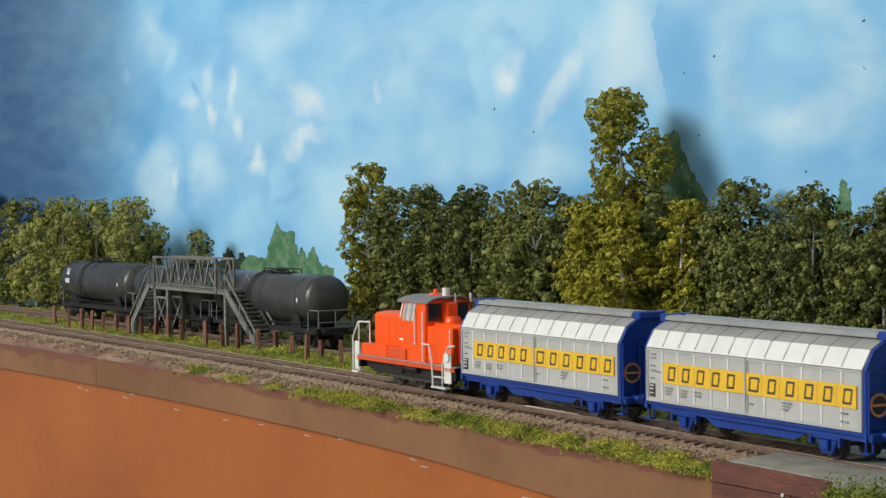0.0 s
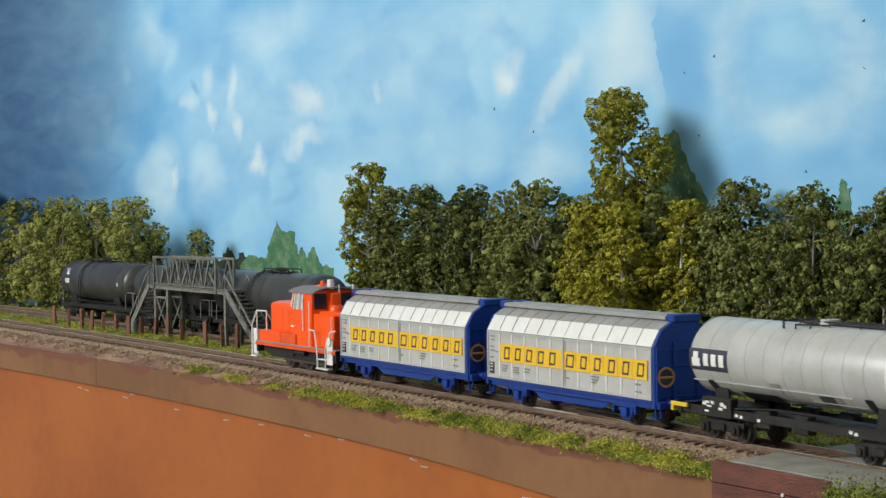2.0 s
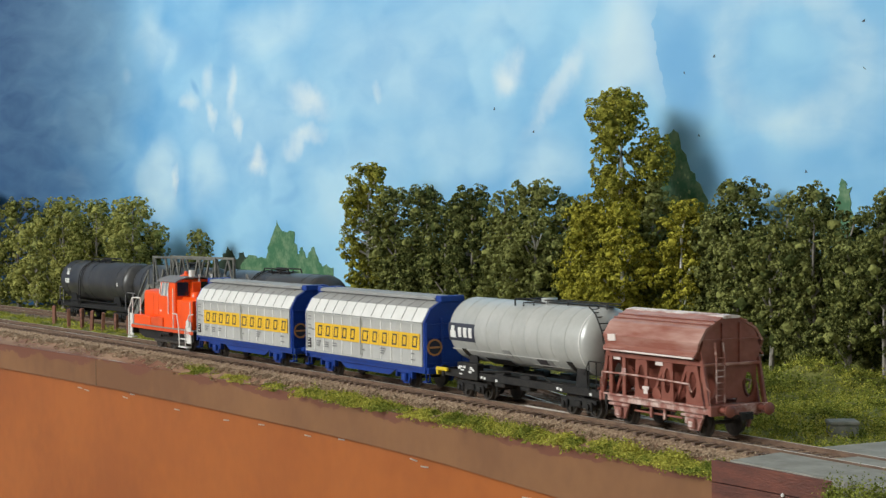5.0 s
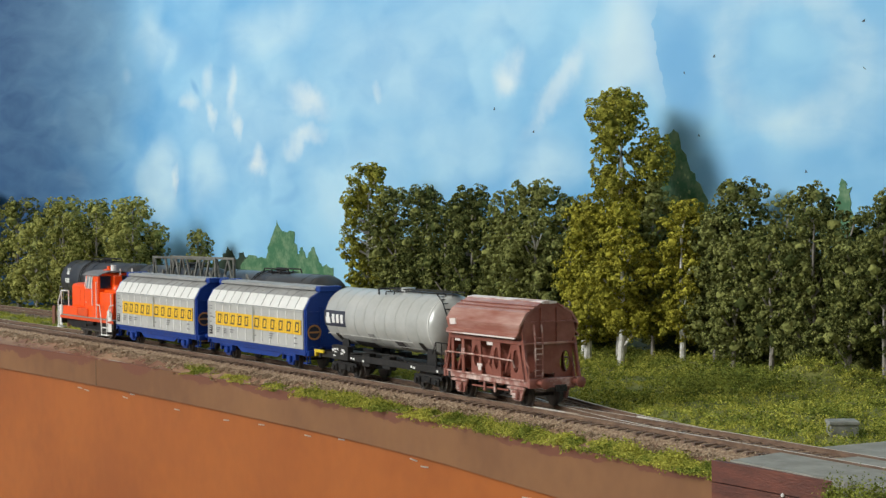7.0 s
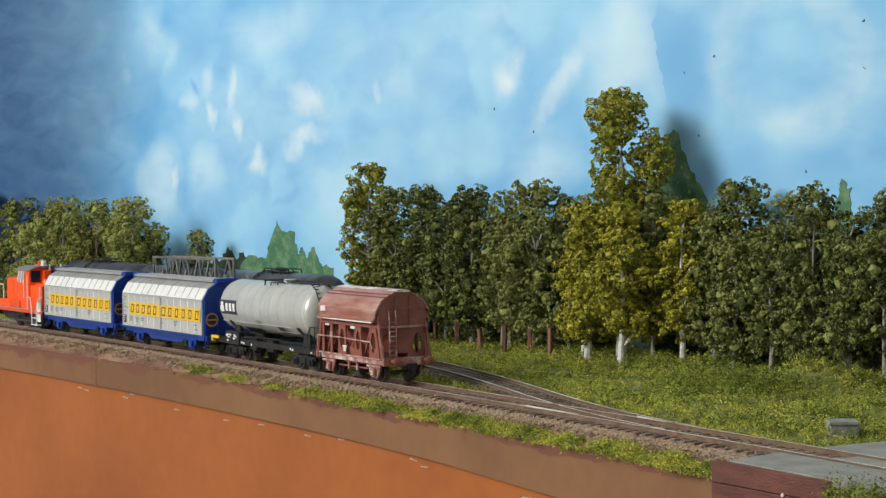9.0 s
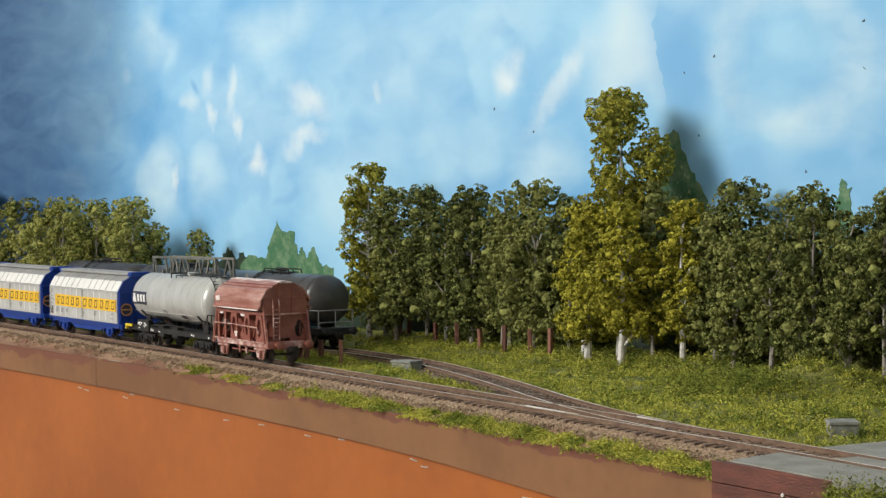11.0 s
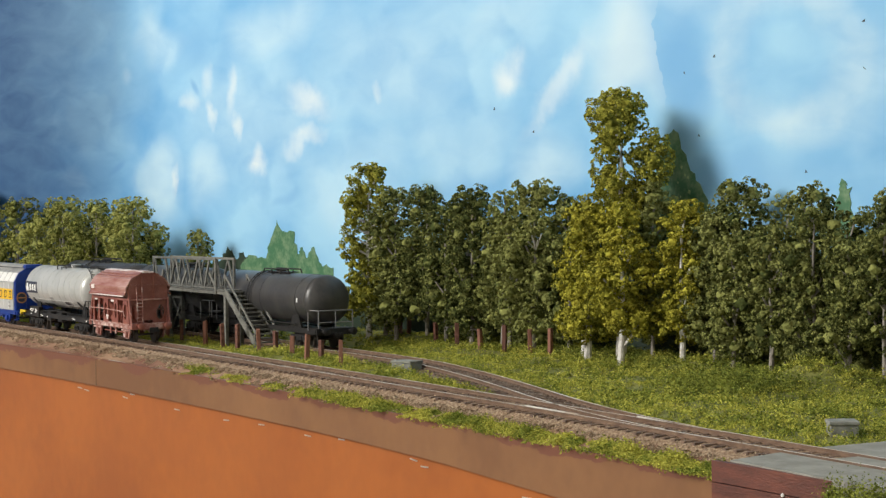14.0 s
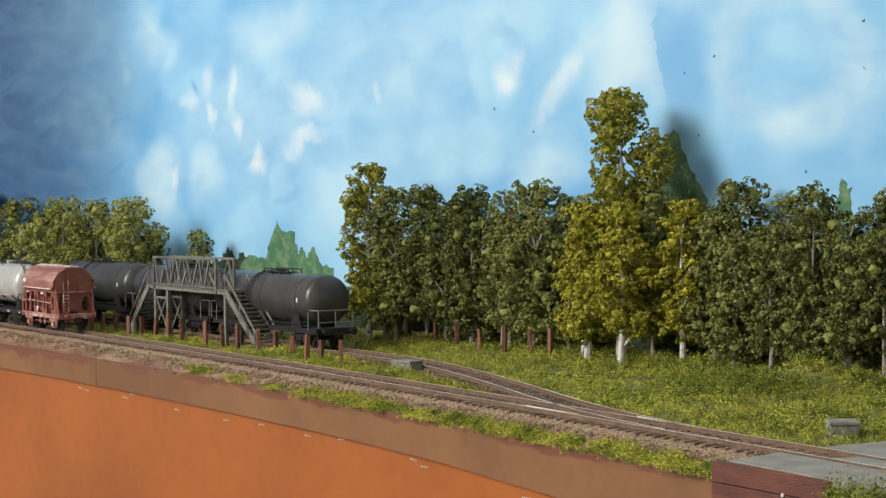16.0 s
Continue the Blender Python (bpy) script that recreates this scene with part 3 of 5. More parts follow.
# ---- trees ----
def crown_points(rng, h, r, low, n, lumps):
    """Boughs of foliage, each built of small tufts: leaf places, outward normals, bough centres and radii."""
    cs, rs = [], []
    for i in range(lumps):
        t = (i + 0.5) / lumps
        env = r * (0.66 + 0.50 * math.sin(math.pi * min(1, 0.15 + t * 0.83)) ** 0.8) * (1.0 if t < 0.78 else 1.0 - (t - 0.78) * 2.0)
        a = i * 2.399 + rng.uniform(-0.6, 0.6)
        q = env * rng.uniform(0.30, 0.92)
        rr = r * rng.uniform(0.34, 0.68) * (1 - 0.3 * t)
        cs.append((q * math.cos(a), q * math.sin(a), min(low + (h - low) * t, h - rr * 0.8))), rs.append(rr)
    cs, rs = np.array(cs), np.array(rs)
    w = rs ** 2
    tufts = max(90, n // 3)
    k = rng.choice(len(rs), tufts, p=w / w.sum())
    d = rng.normal(size=(tufts, 3))
    d /= np.linalg.norm(d, axis=1, keepdims=True)
    tc = cs[k] + d * (rs[k] * rng.uniform(0.74, 1.08, tufts))[:, None] * np.array([1, 1, 0.85])
    tr = rng.uniform(0.9, 2.9, tufts)
    m = 23
    e = rng.normal(size=(tufts * m, 3)) + np.repeat(d, m, 0) * 1.1 + np.array([0, 0, 0.35])
    e /= np.linalg.norm(e, axis=1, keepdims=True)
    p = np.repeat(tc, m, 0) + e * (np.repeat(tr, m) * rng.uniform(0.75, 1.1, tufts * m))[:, None] * np.array([1, 1, 0.8])
    return p, e, cs, rs


def tree(name, x, y, z, h, r, low, leaf, bark, label, seed, leaves=7000, group="", bare=False, twigs=0.0):
    rng = np.random.default_rng(seed)
    th = root(name, x, y, z, seed * 1.7, label, "tree", group)
    p, d, cs, rs = crown_points(rng, h, r, low, leaves, max(10, int(h / r * 5.2)))
    bm = bmesh.new()
    bx, by = rng.uniform(-1.6, 1.6, 2)
    pts = [(bx, by, -3), (0.4, 0, h * 0.25), (-0.5, 0.6, h * 0.55), (0.3, -0.4, h * 0.86)]
    stout = 0.13 if bark is BARKW else 0.075
    rad = [r * stout + 0.5, r * stout * 0.7 + 0.3, r * stout * 0.46 + 0.25, 0.3]
    for (a, c, ra, rc) in zip(pts, pts[1:], rad, rad[1:]):
        v = Vector(c) - Vector(a)
        m = Matrix.Translation((Vector(a) + Vector(c)) / 2) @ v.to_track_quat("Z", "Y").to_matrix().to_4x4()
        bmesh.ops.create_cone(bm, cap_ends=True, segments=8, radius1=ra, radius2=rc, depth=v.length * 1.04, matrix=m)
    bmesh.ops.create_cone(bm, cap_ends=True, segments=8, radius1=rad[0] * 1.7, radius2=rad[0] * 0.9, depth=5, matrix=Matrix.Translation((bx, by, -0.8)))
    part("trunk", bm, bark, th, smooth=True)
    for c in cs[:: max(1, len(cs) // 9)]:
        z0 = max(h * 0.12, c[2] - abs(c[0]) - abs(c[1]))
        part("limb", rod(bmesh.new(), (0, 0, min(z0, h * 0.8)), tuple(c), 0.45 + r * 0.012, 5), bark, th)
    if bare:
        # an open gap on the front, where the pale branches show
        v = Vector((0.9, -0.43, 0))
        v.rotate(Euler((0, 0, -seed * 1.7)))
        front = p[:, 0] * v.x + p[:, 1] * v.y
        side = np.abs(-p[:, 0] * v.y + p[:, 1] * v.x)
        keep = ~((front > 1.0) & (side < 7.0) & (p[:, 2] > h * 0.50) & (p[:, 2] < h * 0.70))
        p, d = p[keep], d[keep]
        part("limb", rod(bmesh.new(), (0, 0, h * 0.3), (v.x * 7, v.y * 7, h * 0.70), 0.9, 6), BARKW, th)
        for i in range(7):
            zz = h * (0.48 + 0.03 * i)
            e = 6.5 if i % 2 else -6.5
            q = (v.x * 9 - v.y * e, v.y * 9 + v.x * e, zz + 3.5)
            part("limb", rod(bmesh.new(), (v.x * 7, v.y * 7, zz), q, 0.75, 5), BARKW, th)
    if twigs:
        v = Vector((0.9, -0.43, 0))
        v.rotate(Euler((0, 0, -seed * 1.7)))
        across = Vector((-v.y, v.x, 0))
        base = v * (r * 0.95) + Vector((0, 0, h * twigs))
        keep = np.linalg.norm(p - np.array(v * (r * 1.05) + Vector((0, 0, h * twigs + 5))), axis=1) > 6.5
        p, d = p[keep], d[keep]
        for lean, tall in ((-5.5, 5.5), (-2.8, 9.5), (0.8, 6.5), (3.4, 10.0)):
            part("twig", rod(bmesh.new(), base - v * 4, base + v * 2 + across * lean + Vector((0, 0, tall)), 0.42, 5), BARKW, th)
    # the dense foam mass inside the crown
    bm = bmesh.new()
    for c, q in zip(cs, rs):
        if bare and h * 0.44 < c[2] < h * 0.76:
            continue
        made = bmesh.ops.create_icosphere(bm, subdivisions=2, radius=q * 0.46)["verts"]
        for v in made:
            v.co *= 1 + 0.55 * noise.noise(v.co * 0.9 + Vector(c))
            v.co.z *= 0.85
            v.co += Vector(c)
    part("inner_foliage", bm, leaf, th)
    cloud("crown", p, np.full(len(p), 0.70), leaf, th, normals=d, seed=seed, flat=0.45)
    return th


# place, height of the top, width of the crown, kind
TREES = [(-1985, -12, 118, 34, "d"), (-1938, 14, 106, 51, "l"), (-1832, 31, 105, 54, "l"), (-1770, 46, 104, 47, "l"), (-1684, 54, 105, 45, "l"),
         (-1710, 80, 73, 26, "d"), (-1625, 94, 75, 27, "d"), (-1326, 124, 127, 33, "t"), (-1298, 133, 108, 38, "g"), (-1268, 144, 110, 38, "g"),
         (-1206, 149, 109, 42, "g"), (-1178, 158, 105, 32, "g"), (-1144, 164, 113, 42, "g"), (-1138, 185, 103, 24, "d"), (-1049, 174, 169, 52, "o"), (-1032, 186, 112, 32, "g"),
         (-1062, 158, 96, 36, "y"), (-1018, 155, 98, 30, "y"), (-990, 180, 98, 28, "y"), (-972, 192, 92, 32, "g"), (-962, 203, 110, 44, "g"),
         (-937, 218, 101, 24, "d"), (-887, 200, 107, 40, "g"), (-849, 195, 77, 33, "g"), (-845, 217, 103, 27, "g"), (-803, 216, 100, 36, "g"),
         (-757, 225, 110, 38, "g"), (-1880, 40, 90, 44, "d"), (-1725, 62, 92, 44, "l"), (-1800, 52, 96, 46, "l"), (-1895, 22, 84, 44, "l"),
         (-1326, 138, 92, 38, "g"), (-1234, 142, 100, 38, "g"), (-1163, 156, 90, 36, "g"), (-1118, 176, 98, 40, "g"), (-1082, 166, 84, 30, "y"),
         (-919, 194, 84, 38, "g"), (-950, 190, 80, 32, "g"), (-866, 207, 92, 36, "g"), (-828, 201, 84, 34, "g"), (-1242, 164, 96, 36, "d"),
         (-1172, 176, 96, 36, "d"), (-862, 222, 94, 34, "d"), (-905, 214, 92, 32, "d"), (-985, 205, 90, 30, "d"), (-1345, 150, 78, 30, "d")]
KINDS = {"l": (LEAFL, BARK, "light olive green model tree behind the siding"),
         "g": (LEAF, BARK, "dense dark green model tree with pale grey trunk"), "d": (LEAF, BARK, "small dark green tree close to the backdrop"),
         "o": (LEAFB, BARKW, "tall olive green model tree with pale trunk"), "y": (LEAFY, BARKW, "yellow green model tree with white trunk"),
         "t": (LEAFB, BARKW, "slim olive tree with bare pale branches showing")}
for i, (x, y, top, w, k) in enumerate(TREES):
    leaf, bark, label = KINDS[k]
    low = {"d": 8, "l": 12, "g": (14, 22, 9, 19)[i % 4]}.get(k, 20)
    tree("tree", x, y, -2.5, top + 2.5, w * (0.46 if k == "g" else 0.5), low, leaf, bark, label, 20 + i, leaves=int((900 + w * top * 0.62) * (0.6 if k == "d" or i > 28 else 1.5 if k in "ot" else 0.8 if x > -930 else 1.0)), group="trees along the backdrop", bare=(k == "t"), twigs={12: 0.60}.get(i, 0.0))
# ---- rolling stock: local x along the track towards the train's tail, near side at negative y ----
ROLLING = []      # thing, place along the train (mm from the first wagon's panel edge)
AXLES = []        # wheelset, wheel radius


def wheelset(th, x, r, spokes=False):
    """Two wheels on an axle; turns about its own y axis."""
    ob = new("wheelset", None)
    ob.empty_display_size = 0.004
    ob.parent = th
    for sy in (-1, 1):
        bm = bmesh.new()
        m = Matrix.Rotation(math.pi / 2 * sy, 4, "Z")
        spun(bm, [(7.0, 0), (7.0, r + 0.9), (7.6, r + 0.9), (7.9, r), (9.9, r - 0.1), (9.9, r - 0.9), (9.3, r - 1.1), (9.3, 1.2), (10.2, 1.0), (10.2, 0)], n=20, m=m)
        part("wheel", bm, WHEEL, ob, smooth=True)
        bm = bmesh.new()
        for i in range(5):
            a = i * 2 * math.pi / 5
            rod(bm, (0.9 * math.cos(a), sy * 9.45, 0.9 * math.sin(a)), ((r - 1.1) * math.cos(a), sy * 9.45, (r - 1.1) * math.sin(a)), 0.35, 5)
        part("spoke_ring", bm, WHEEL, ob)
    part("axle", rod(bmesh.new(), (0, -10.3, 0), (0, 10.3, 0), 0.8, 8), WHEEL, ob)
    ob.matrix_basis = pose(x / 1000, 0, r / 1000)
    AXLES.append((ob, x, r))
    return ob


def buffers(th, x, d, material, head=None, z=12.1):
    for y in (-10.1, 10.1):
        bm = bmesh.new()
        m = Matrix.Translation((x, y, z)) @ Matrix.Rotation(0 if d > 0 else math.pi, 4, "Z")
        spun(bm, [(-0.3, 0), (-0.3, 2.0), (0.4, 2.0), (0.4, 1.25), (3.6, 1.15), (3.6, 0.8), (5.8, 0.8), (5.9, 2.6), (6.4, 2.7), (6.8, 2.2), (6.9, 0)], n=14, m=m)
        part("buffer", bm, material, th, smooth=True)
    bm = bmesh.new()
    box(bm, min(x, x + d * 5), max(x, x + d * 5), -0.9, 0.9, z - 3.2, z - 1.4, 0.2)
    box(bm, x + d * 4 - 0.7, x + d * 4 + 0.7, -3.2, 3.2, z - 4.2, z - 1.0, 0.2)
    part("coupling", bm, BLACK, th)


def hollow(bm, x0, x1, z0, z1, w, y0, y1):
    box(bm, x0, x0 + w, y0, y1, z0, z1)
    box(bm, x1 - w, x1, y0, y1, z0, z1)
    box(bm, x0 + w, x1 - w, y0, y1, z1 - w, z1)
    box(bm, x0 + w, x1 - w, y0, y1, z0, z0 + w)


def sliding_wall_wagon(at):
    th = root("sliding_wall_wagon", 0, 0, 0, 0, "blue and silver sliding wall wagon with yellow sign", "freight wagon", "wagons of the train")
    H = 70.25
    shell = [(-16.0, 11.5), (-16.0, 36.0), (-12.3, 43.0), (-6.4, 46.6), (6.4, 46.6), (12.3, 43.0), (16.0, 36.0), (16.0, 11.5)]
    part("body", prism(bmesh.new(), shell, -H, H), BLUE, th)
    # end walls with ribs and caps
    for d in (-1, 1):
        bm = bmesh.new()
        x0, x1 = sorted((d * (H + 0.02), d * (H + 1.6)))
        prism(bm, [(-16.3, 9.5), (-16.3, 36.2), (-12.5, 43.3), (-6.4, 47.0), (6.4, 47.0), (12.5, 43.3), (16.3, 36.2), (16.3, 9.5)], x0, x1)
        part("end_wall", bm, BLUE, th)
        for y in (-15.2, -6.2, 6.2, 15.2):
            part("end_rib", box(bmesh.new(), *sorted((d * (H + 1.6), d * (H + 2.6))), y - 0.6, y + 0.6, 11, 40 - abs(y) * 0.25, 0.15), BLUE, th)
        for z in (14, 27.5, 34.5):
            part("end_rib", box(bmesh.new(), *sorted((d * (H + 1.6), d * (H + 2.3))), -14.5, 14.5, z, z + 0.9, 0.12), BLUE, th)
        part("end_cap", box(bmesh.new(), *sorted((d * (H - 2.5), d * (H + 3.4))), -7.3, 7.3, 46.7, 50.2, 0.5), BLUE, th)
        bm = bmesh.new()
        m = Matrix.Translation((d * (H + 2.35), -10.8, 23.2)) @ Matrix.Rotation(0 if d > 0 else math.pi, 4, "Z")
        spun(bm, [(0, 3.55), (0.35, 3.55), (0.35, 4.5), (0, 4.5)], n=24, m=m)
        box(bm, *sorted((d * (H + 2.35), d * (H + 2.8))), -14.0, -7.6, 22.7, 23.7)
        part("badge", bm, GOLD, th, "round gold badge on the blue end wall")
        bm = bmesh.new()
        spun(bm, [(0, 0), (0.2, 0), (0.2, 3.5), (0, 3.5)][1:3] + [(0.0, 3.5)], n=24, m=m)
        bmesh.ops.create_circle(bm, cap_ends=True, segments=24, radius=3.5, matrix=Matrix.Translation((d * (H + 2.5), -10.8, 23.2)) @ Matrix.Rotation(math.pi / 2, 4, "Y"))
        part("badge_field", bm, NAVY, th)
        part("platform", boxes((*sorted((d * (H + 1.7), d * (H + 3.9))), -15.4, 15.4, 9.4, 12.6), b=0.3), BLUE, th)
        buffers(th, d * (H + 3.6), d, BLUE)
    for sy in (-1, 1):
        # the two sliding side walls: frame, ribs and panels
        for x0, x1 in ((-H + 0.2, -0.25), (0.25, H - 0.2)):
            def yy(a, c):
                return sorted((sy * a, sy * c))
            door = part("side_panel", box(bmesh.new(), x0, x1, *yy(16.02, 16.5), 13.1, 36.0, 0.08), PANELGREY, th)
            bm = bmesh.new()
            hollow(bm, x0, x1, 13.1, 36.0, 1.0, *yy(16.5, 16.95))
            part("panel_frame", bm, SILVER, th)
            n = 5
            for i in range(1, n + 1):
                x = x0 + (x1 - x0) * i / (n + 1)
                part("panel_rib", box(bmesh.new(), x - 0.55, x + 0.55, *yy(16.5, 16.85), 14.1, 35.0, 0.12), ROOFWHITE, th)
            # white shoulder, grey upper roof
            bm = bmesh.new()
            prism(bm, [(sy * 16.35, 36.1), (sy * 16.75, 36.4), (sy * 12.6, 43.6), (sy * 12.25, 43.1)], x0, x1)
            part("roof_shoulder", bm, ROOFWHITE, th)
            prism(bm := bmesh.new(), [(sy * 12.3, 43.15), (sy * 12.55, 43.65), (sy * 6.3, 47.3), (sy * 6.3, 46.7)], x0, x1)
            part("upper_roof", bm, ROOFSILVER, th)
            for i in range(1, 6):
                x = x0 + (x1 - x0) * i / 6
                bm = bmesh.new()
                prism(bm, [(sy * 16.55, 36.95), (sy * 16.72, 37.1), (sy * 12.75, 43.85), (sy * 12.5, 43.7)], x - 0.14, x + 0.14)
                prism(bm, [(sy * 12.5, 43.6), (sy * 12.65, 43.85), (sy * 6.4, 47.5), (sy * 6.3, 47.2)], x - 0.25, x + 0.25)
                part("roof_seam", bm, ROOFSILVER, th)
        bm = bmesh.new()
        prism(bm, [(sy * 2.2, 46.8), (sy * 5.6, 46.9), (sy * 5.6, 47.9), (sy * 8.0, 47.7), (sy * 8.0, 48.9), (sy * 6.8, 49.6), (sy * 2.2, 49.8)], -H + 2, H - 2)
        part("ridge_rail", bm, ROOFSILVER, th)
        # sign: yellow strip with dark plain figures
        a, c = yy(16.55, 16.98)
        part("sign", box(bmesh.new(), -57.5, 67.2, a, c, 21.6, 30.2), YELLOW, th, "yellow strip along the silver side")
        slots = [-51.0, -40.8, -30.4, -19.8, -9.6, 5.6, 17.0, 28.4, 39.8, 51.0, 62.4]
        for i, x in enumerate(slots):
            bm = bmesh.new()
            hollow(bm, x - (3.2 if i == 5 else 2.5), x + (3.2 if i == 5 else 2.5), 22.9, 28.9, 0.85, *yy(16.98, 17.12))
            for v in bm.verts:
                v.co.x += (v.co.z - 25.9) * 0.16
            part("sign_figure", bm, INK, th)
        for i in range(12):
            x = -57.5 + 124.7 * i / 11
            part("sign_seam", box(bmesh.new(), x - 0.12, x + 0.12, *yy(16.98, 17.05), 21.7, 30.1), GOLD, th)
        rnd = random.Random(4)
        bars = [(-67, 33.5, 4.5), (-67, 31.8, 4), (-67, 28.5, 3), (-67, 26.5, 4.5), (-62, 26, 2.5), (-67, 23.2, 3), (-56, 19.7, 5.5), (-56, 18.4, 4.5), (-56, 17.2, 3.6), (-45, 19.4, 4.8), (-45, 18.2, 4), (-45, 17.0, 4.2),
                (-35, 19.4, 5), (-35, 18.0, 4.4), (23, 20.2, 6), (23, 18.9, 5), (23, 17.6, 3.6), (58, 19.4, 4), (58, 16.2, 4.5), (2, 18, 2.4)]
        for x, z, w in bars:
            part("lettering", box(bmesh.new(), x * 1.0, x + w, *yy(16.9, 17.02), z - 0.35, z + 0.35), FAINT, th)
        part("notice_plate", box(bmesh.new(), -67.6, -63.8, *yy(16.6, 17.0), 15.2, 20.8), INK, th, "black data plate with white lines")
        for z in (16.6, 18.4, 19.8):
            part("lettering", box(bmesh.new(), -67, -64.4, *yy(17.0, 17.1), z, z + 0.4), WHITE, th)
        part("door_latch", box(bmesh.new(), -0.5, 0.5, *yy(16.9, 17.5), 15, 35.5, 0.1), SILVER, th)
        # underframe
        bm = bmesh.new()
        box(bm, -H - 2, H + 2, *yy(13.2, 14.6), 9.2, 12.9, 0.2)
        box(bm, -H - 1, H + 1, *yy(14.6, 15.6), 11.9, 12.7)
        part("solebar", bm, BLUE, th)
        part("truss", plate(bmesh.new(), [(-34, 9.3), (34, 9.3), (26, 5.8), (-26, 5.8)], 1, *yy(12.2, 13.0)), BLUE, th)
        for x in (-46, 46):
            bm = bmesh.new()
            plate(bm, [(x - 6.5, 9.4), (x + 6.5, 9.4), (x + 3.0, 2.6), (x - 3.0, 2.6)], 1, *yy(12.3, 13.6))
            box(bm, x - 2.4, x + 2.4, *yy(13.6, 15.4), 4.0, 8.0, 0.4)
            box(bm, x - 9, x + 9, *yy(13.4, 14.6), 8.1, 9.4, 0.3)
            part("axle_guard", bm, BLUE, th)
            for dx in (-8.5, 8.5):
                part("spring_shackle", box(bmesh.new(), x + dx - 0.7, x + dx + 0.7, *yy(12.4, 14.9), 5.6, 9.6, 0.2), BLUE, th)
        for dx in (-H - 0.5, H + 0.5):
            bm = bmesh.new()
            box(bm, dx - 2.2, dx + 2.2, *yy(13, 16), 4.8, 5.5)
            box(bm, dx - 2.2, dx - 1.6, *yy(13.4, 14), 5.5, 10)
            box(bm, dx + 1.6, dx + 2.2, *yy(13.4, 14), 5.5, 10)
            part("step", bm, BLUE, th)
    part("floor_frame", boxes((-H, H, -12, 12, 8.8, 11.6)), BLACK, th)
    for x in (-46, 46):
        wheelset(th, x, 5.4)
    ROLLING.append((th, at))
    return th


def bogie(th, x, material):
    bm = bmesh.new()
    for sy in (-1, 1):
        a, c = sorted((sy * 11.2, sy * 12.6))
        plate(bm, [(x - 15, 6.8), (x - 15, 8.4), (x - 6, 8.8), (x + 6, 8.8), (x + 15, 8.4), (x + 15, 6.8), (x + 6, 4.2), (x - 6, 4.2)], 1, a, c)
        for dx in (-10.3, 10.3):
            box(bm, x + dx - 2.6, x + dx + 2.6, *sorted((sy * 12.4, sy * 14.0)), 3.2, 7.6, 0.5)
        box(bm, x - 3, x + 3, *sorted((sy * 12.4, sy * 13.6)), 4.6, 7.6, 0.4)
    box(bm, x - 3.5, x + 3.5, -11.5, 11.5, 6.4, 9.6)
    part("bogie_frame", bm, material, th)
    for dx in (-10.3, 10.3):
        for sy in (-1, 1):
            part("axle_box", spun(bmesh.new(), [(0, 0), (0, 1.5), (0.9, 1.4), (0.9, 0)], n=12, m=Matrix.Translation((x + dx, sy * 14.0, 5.4)) @ Matrix.Rotation(math.pi / 2 * sy, 4, "Z")), material, th)
        wheelset(th, x + dx, 5.4)


def tank_body(x0, x1, r, zc, dome=7.0, dy=0.0):
    prof = [(x0, 0.0)]
    for i in range(1, 9):
        a = i / 8 * math.pi / 2
        prof.append((x0 + dome * (1 - math.cos(a)), r * math.sin(a)))
    for i in range(8, 0, -1):
        a = i / 8 * math.pi / 2
        prof.append((x1 - dome * (1 - math.cos(a)), r * math.sin(a)))
    prof.append((x1, 0.0))
    return spun(bmesh.new(), prof, n=48, m=Matrix.Translation((0, dy, zc)))


def hoop(x, r, zc, w, t):
    return spun(bmesh.new(), [(x - w, r - 0.2), (x - w, r + t), (x + w, r + t), (x + w, r - 0.2)], n=48, m=Matrix.Translation((0, 0, zc)))


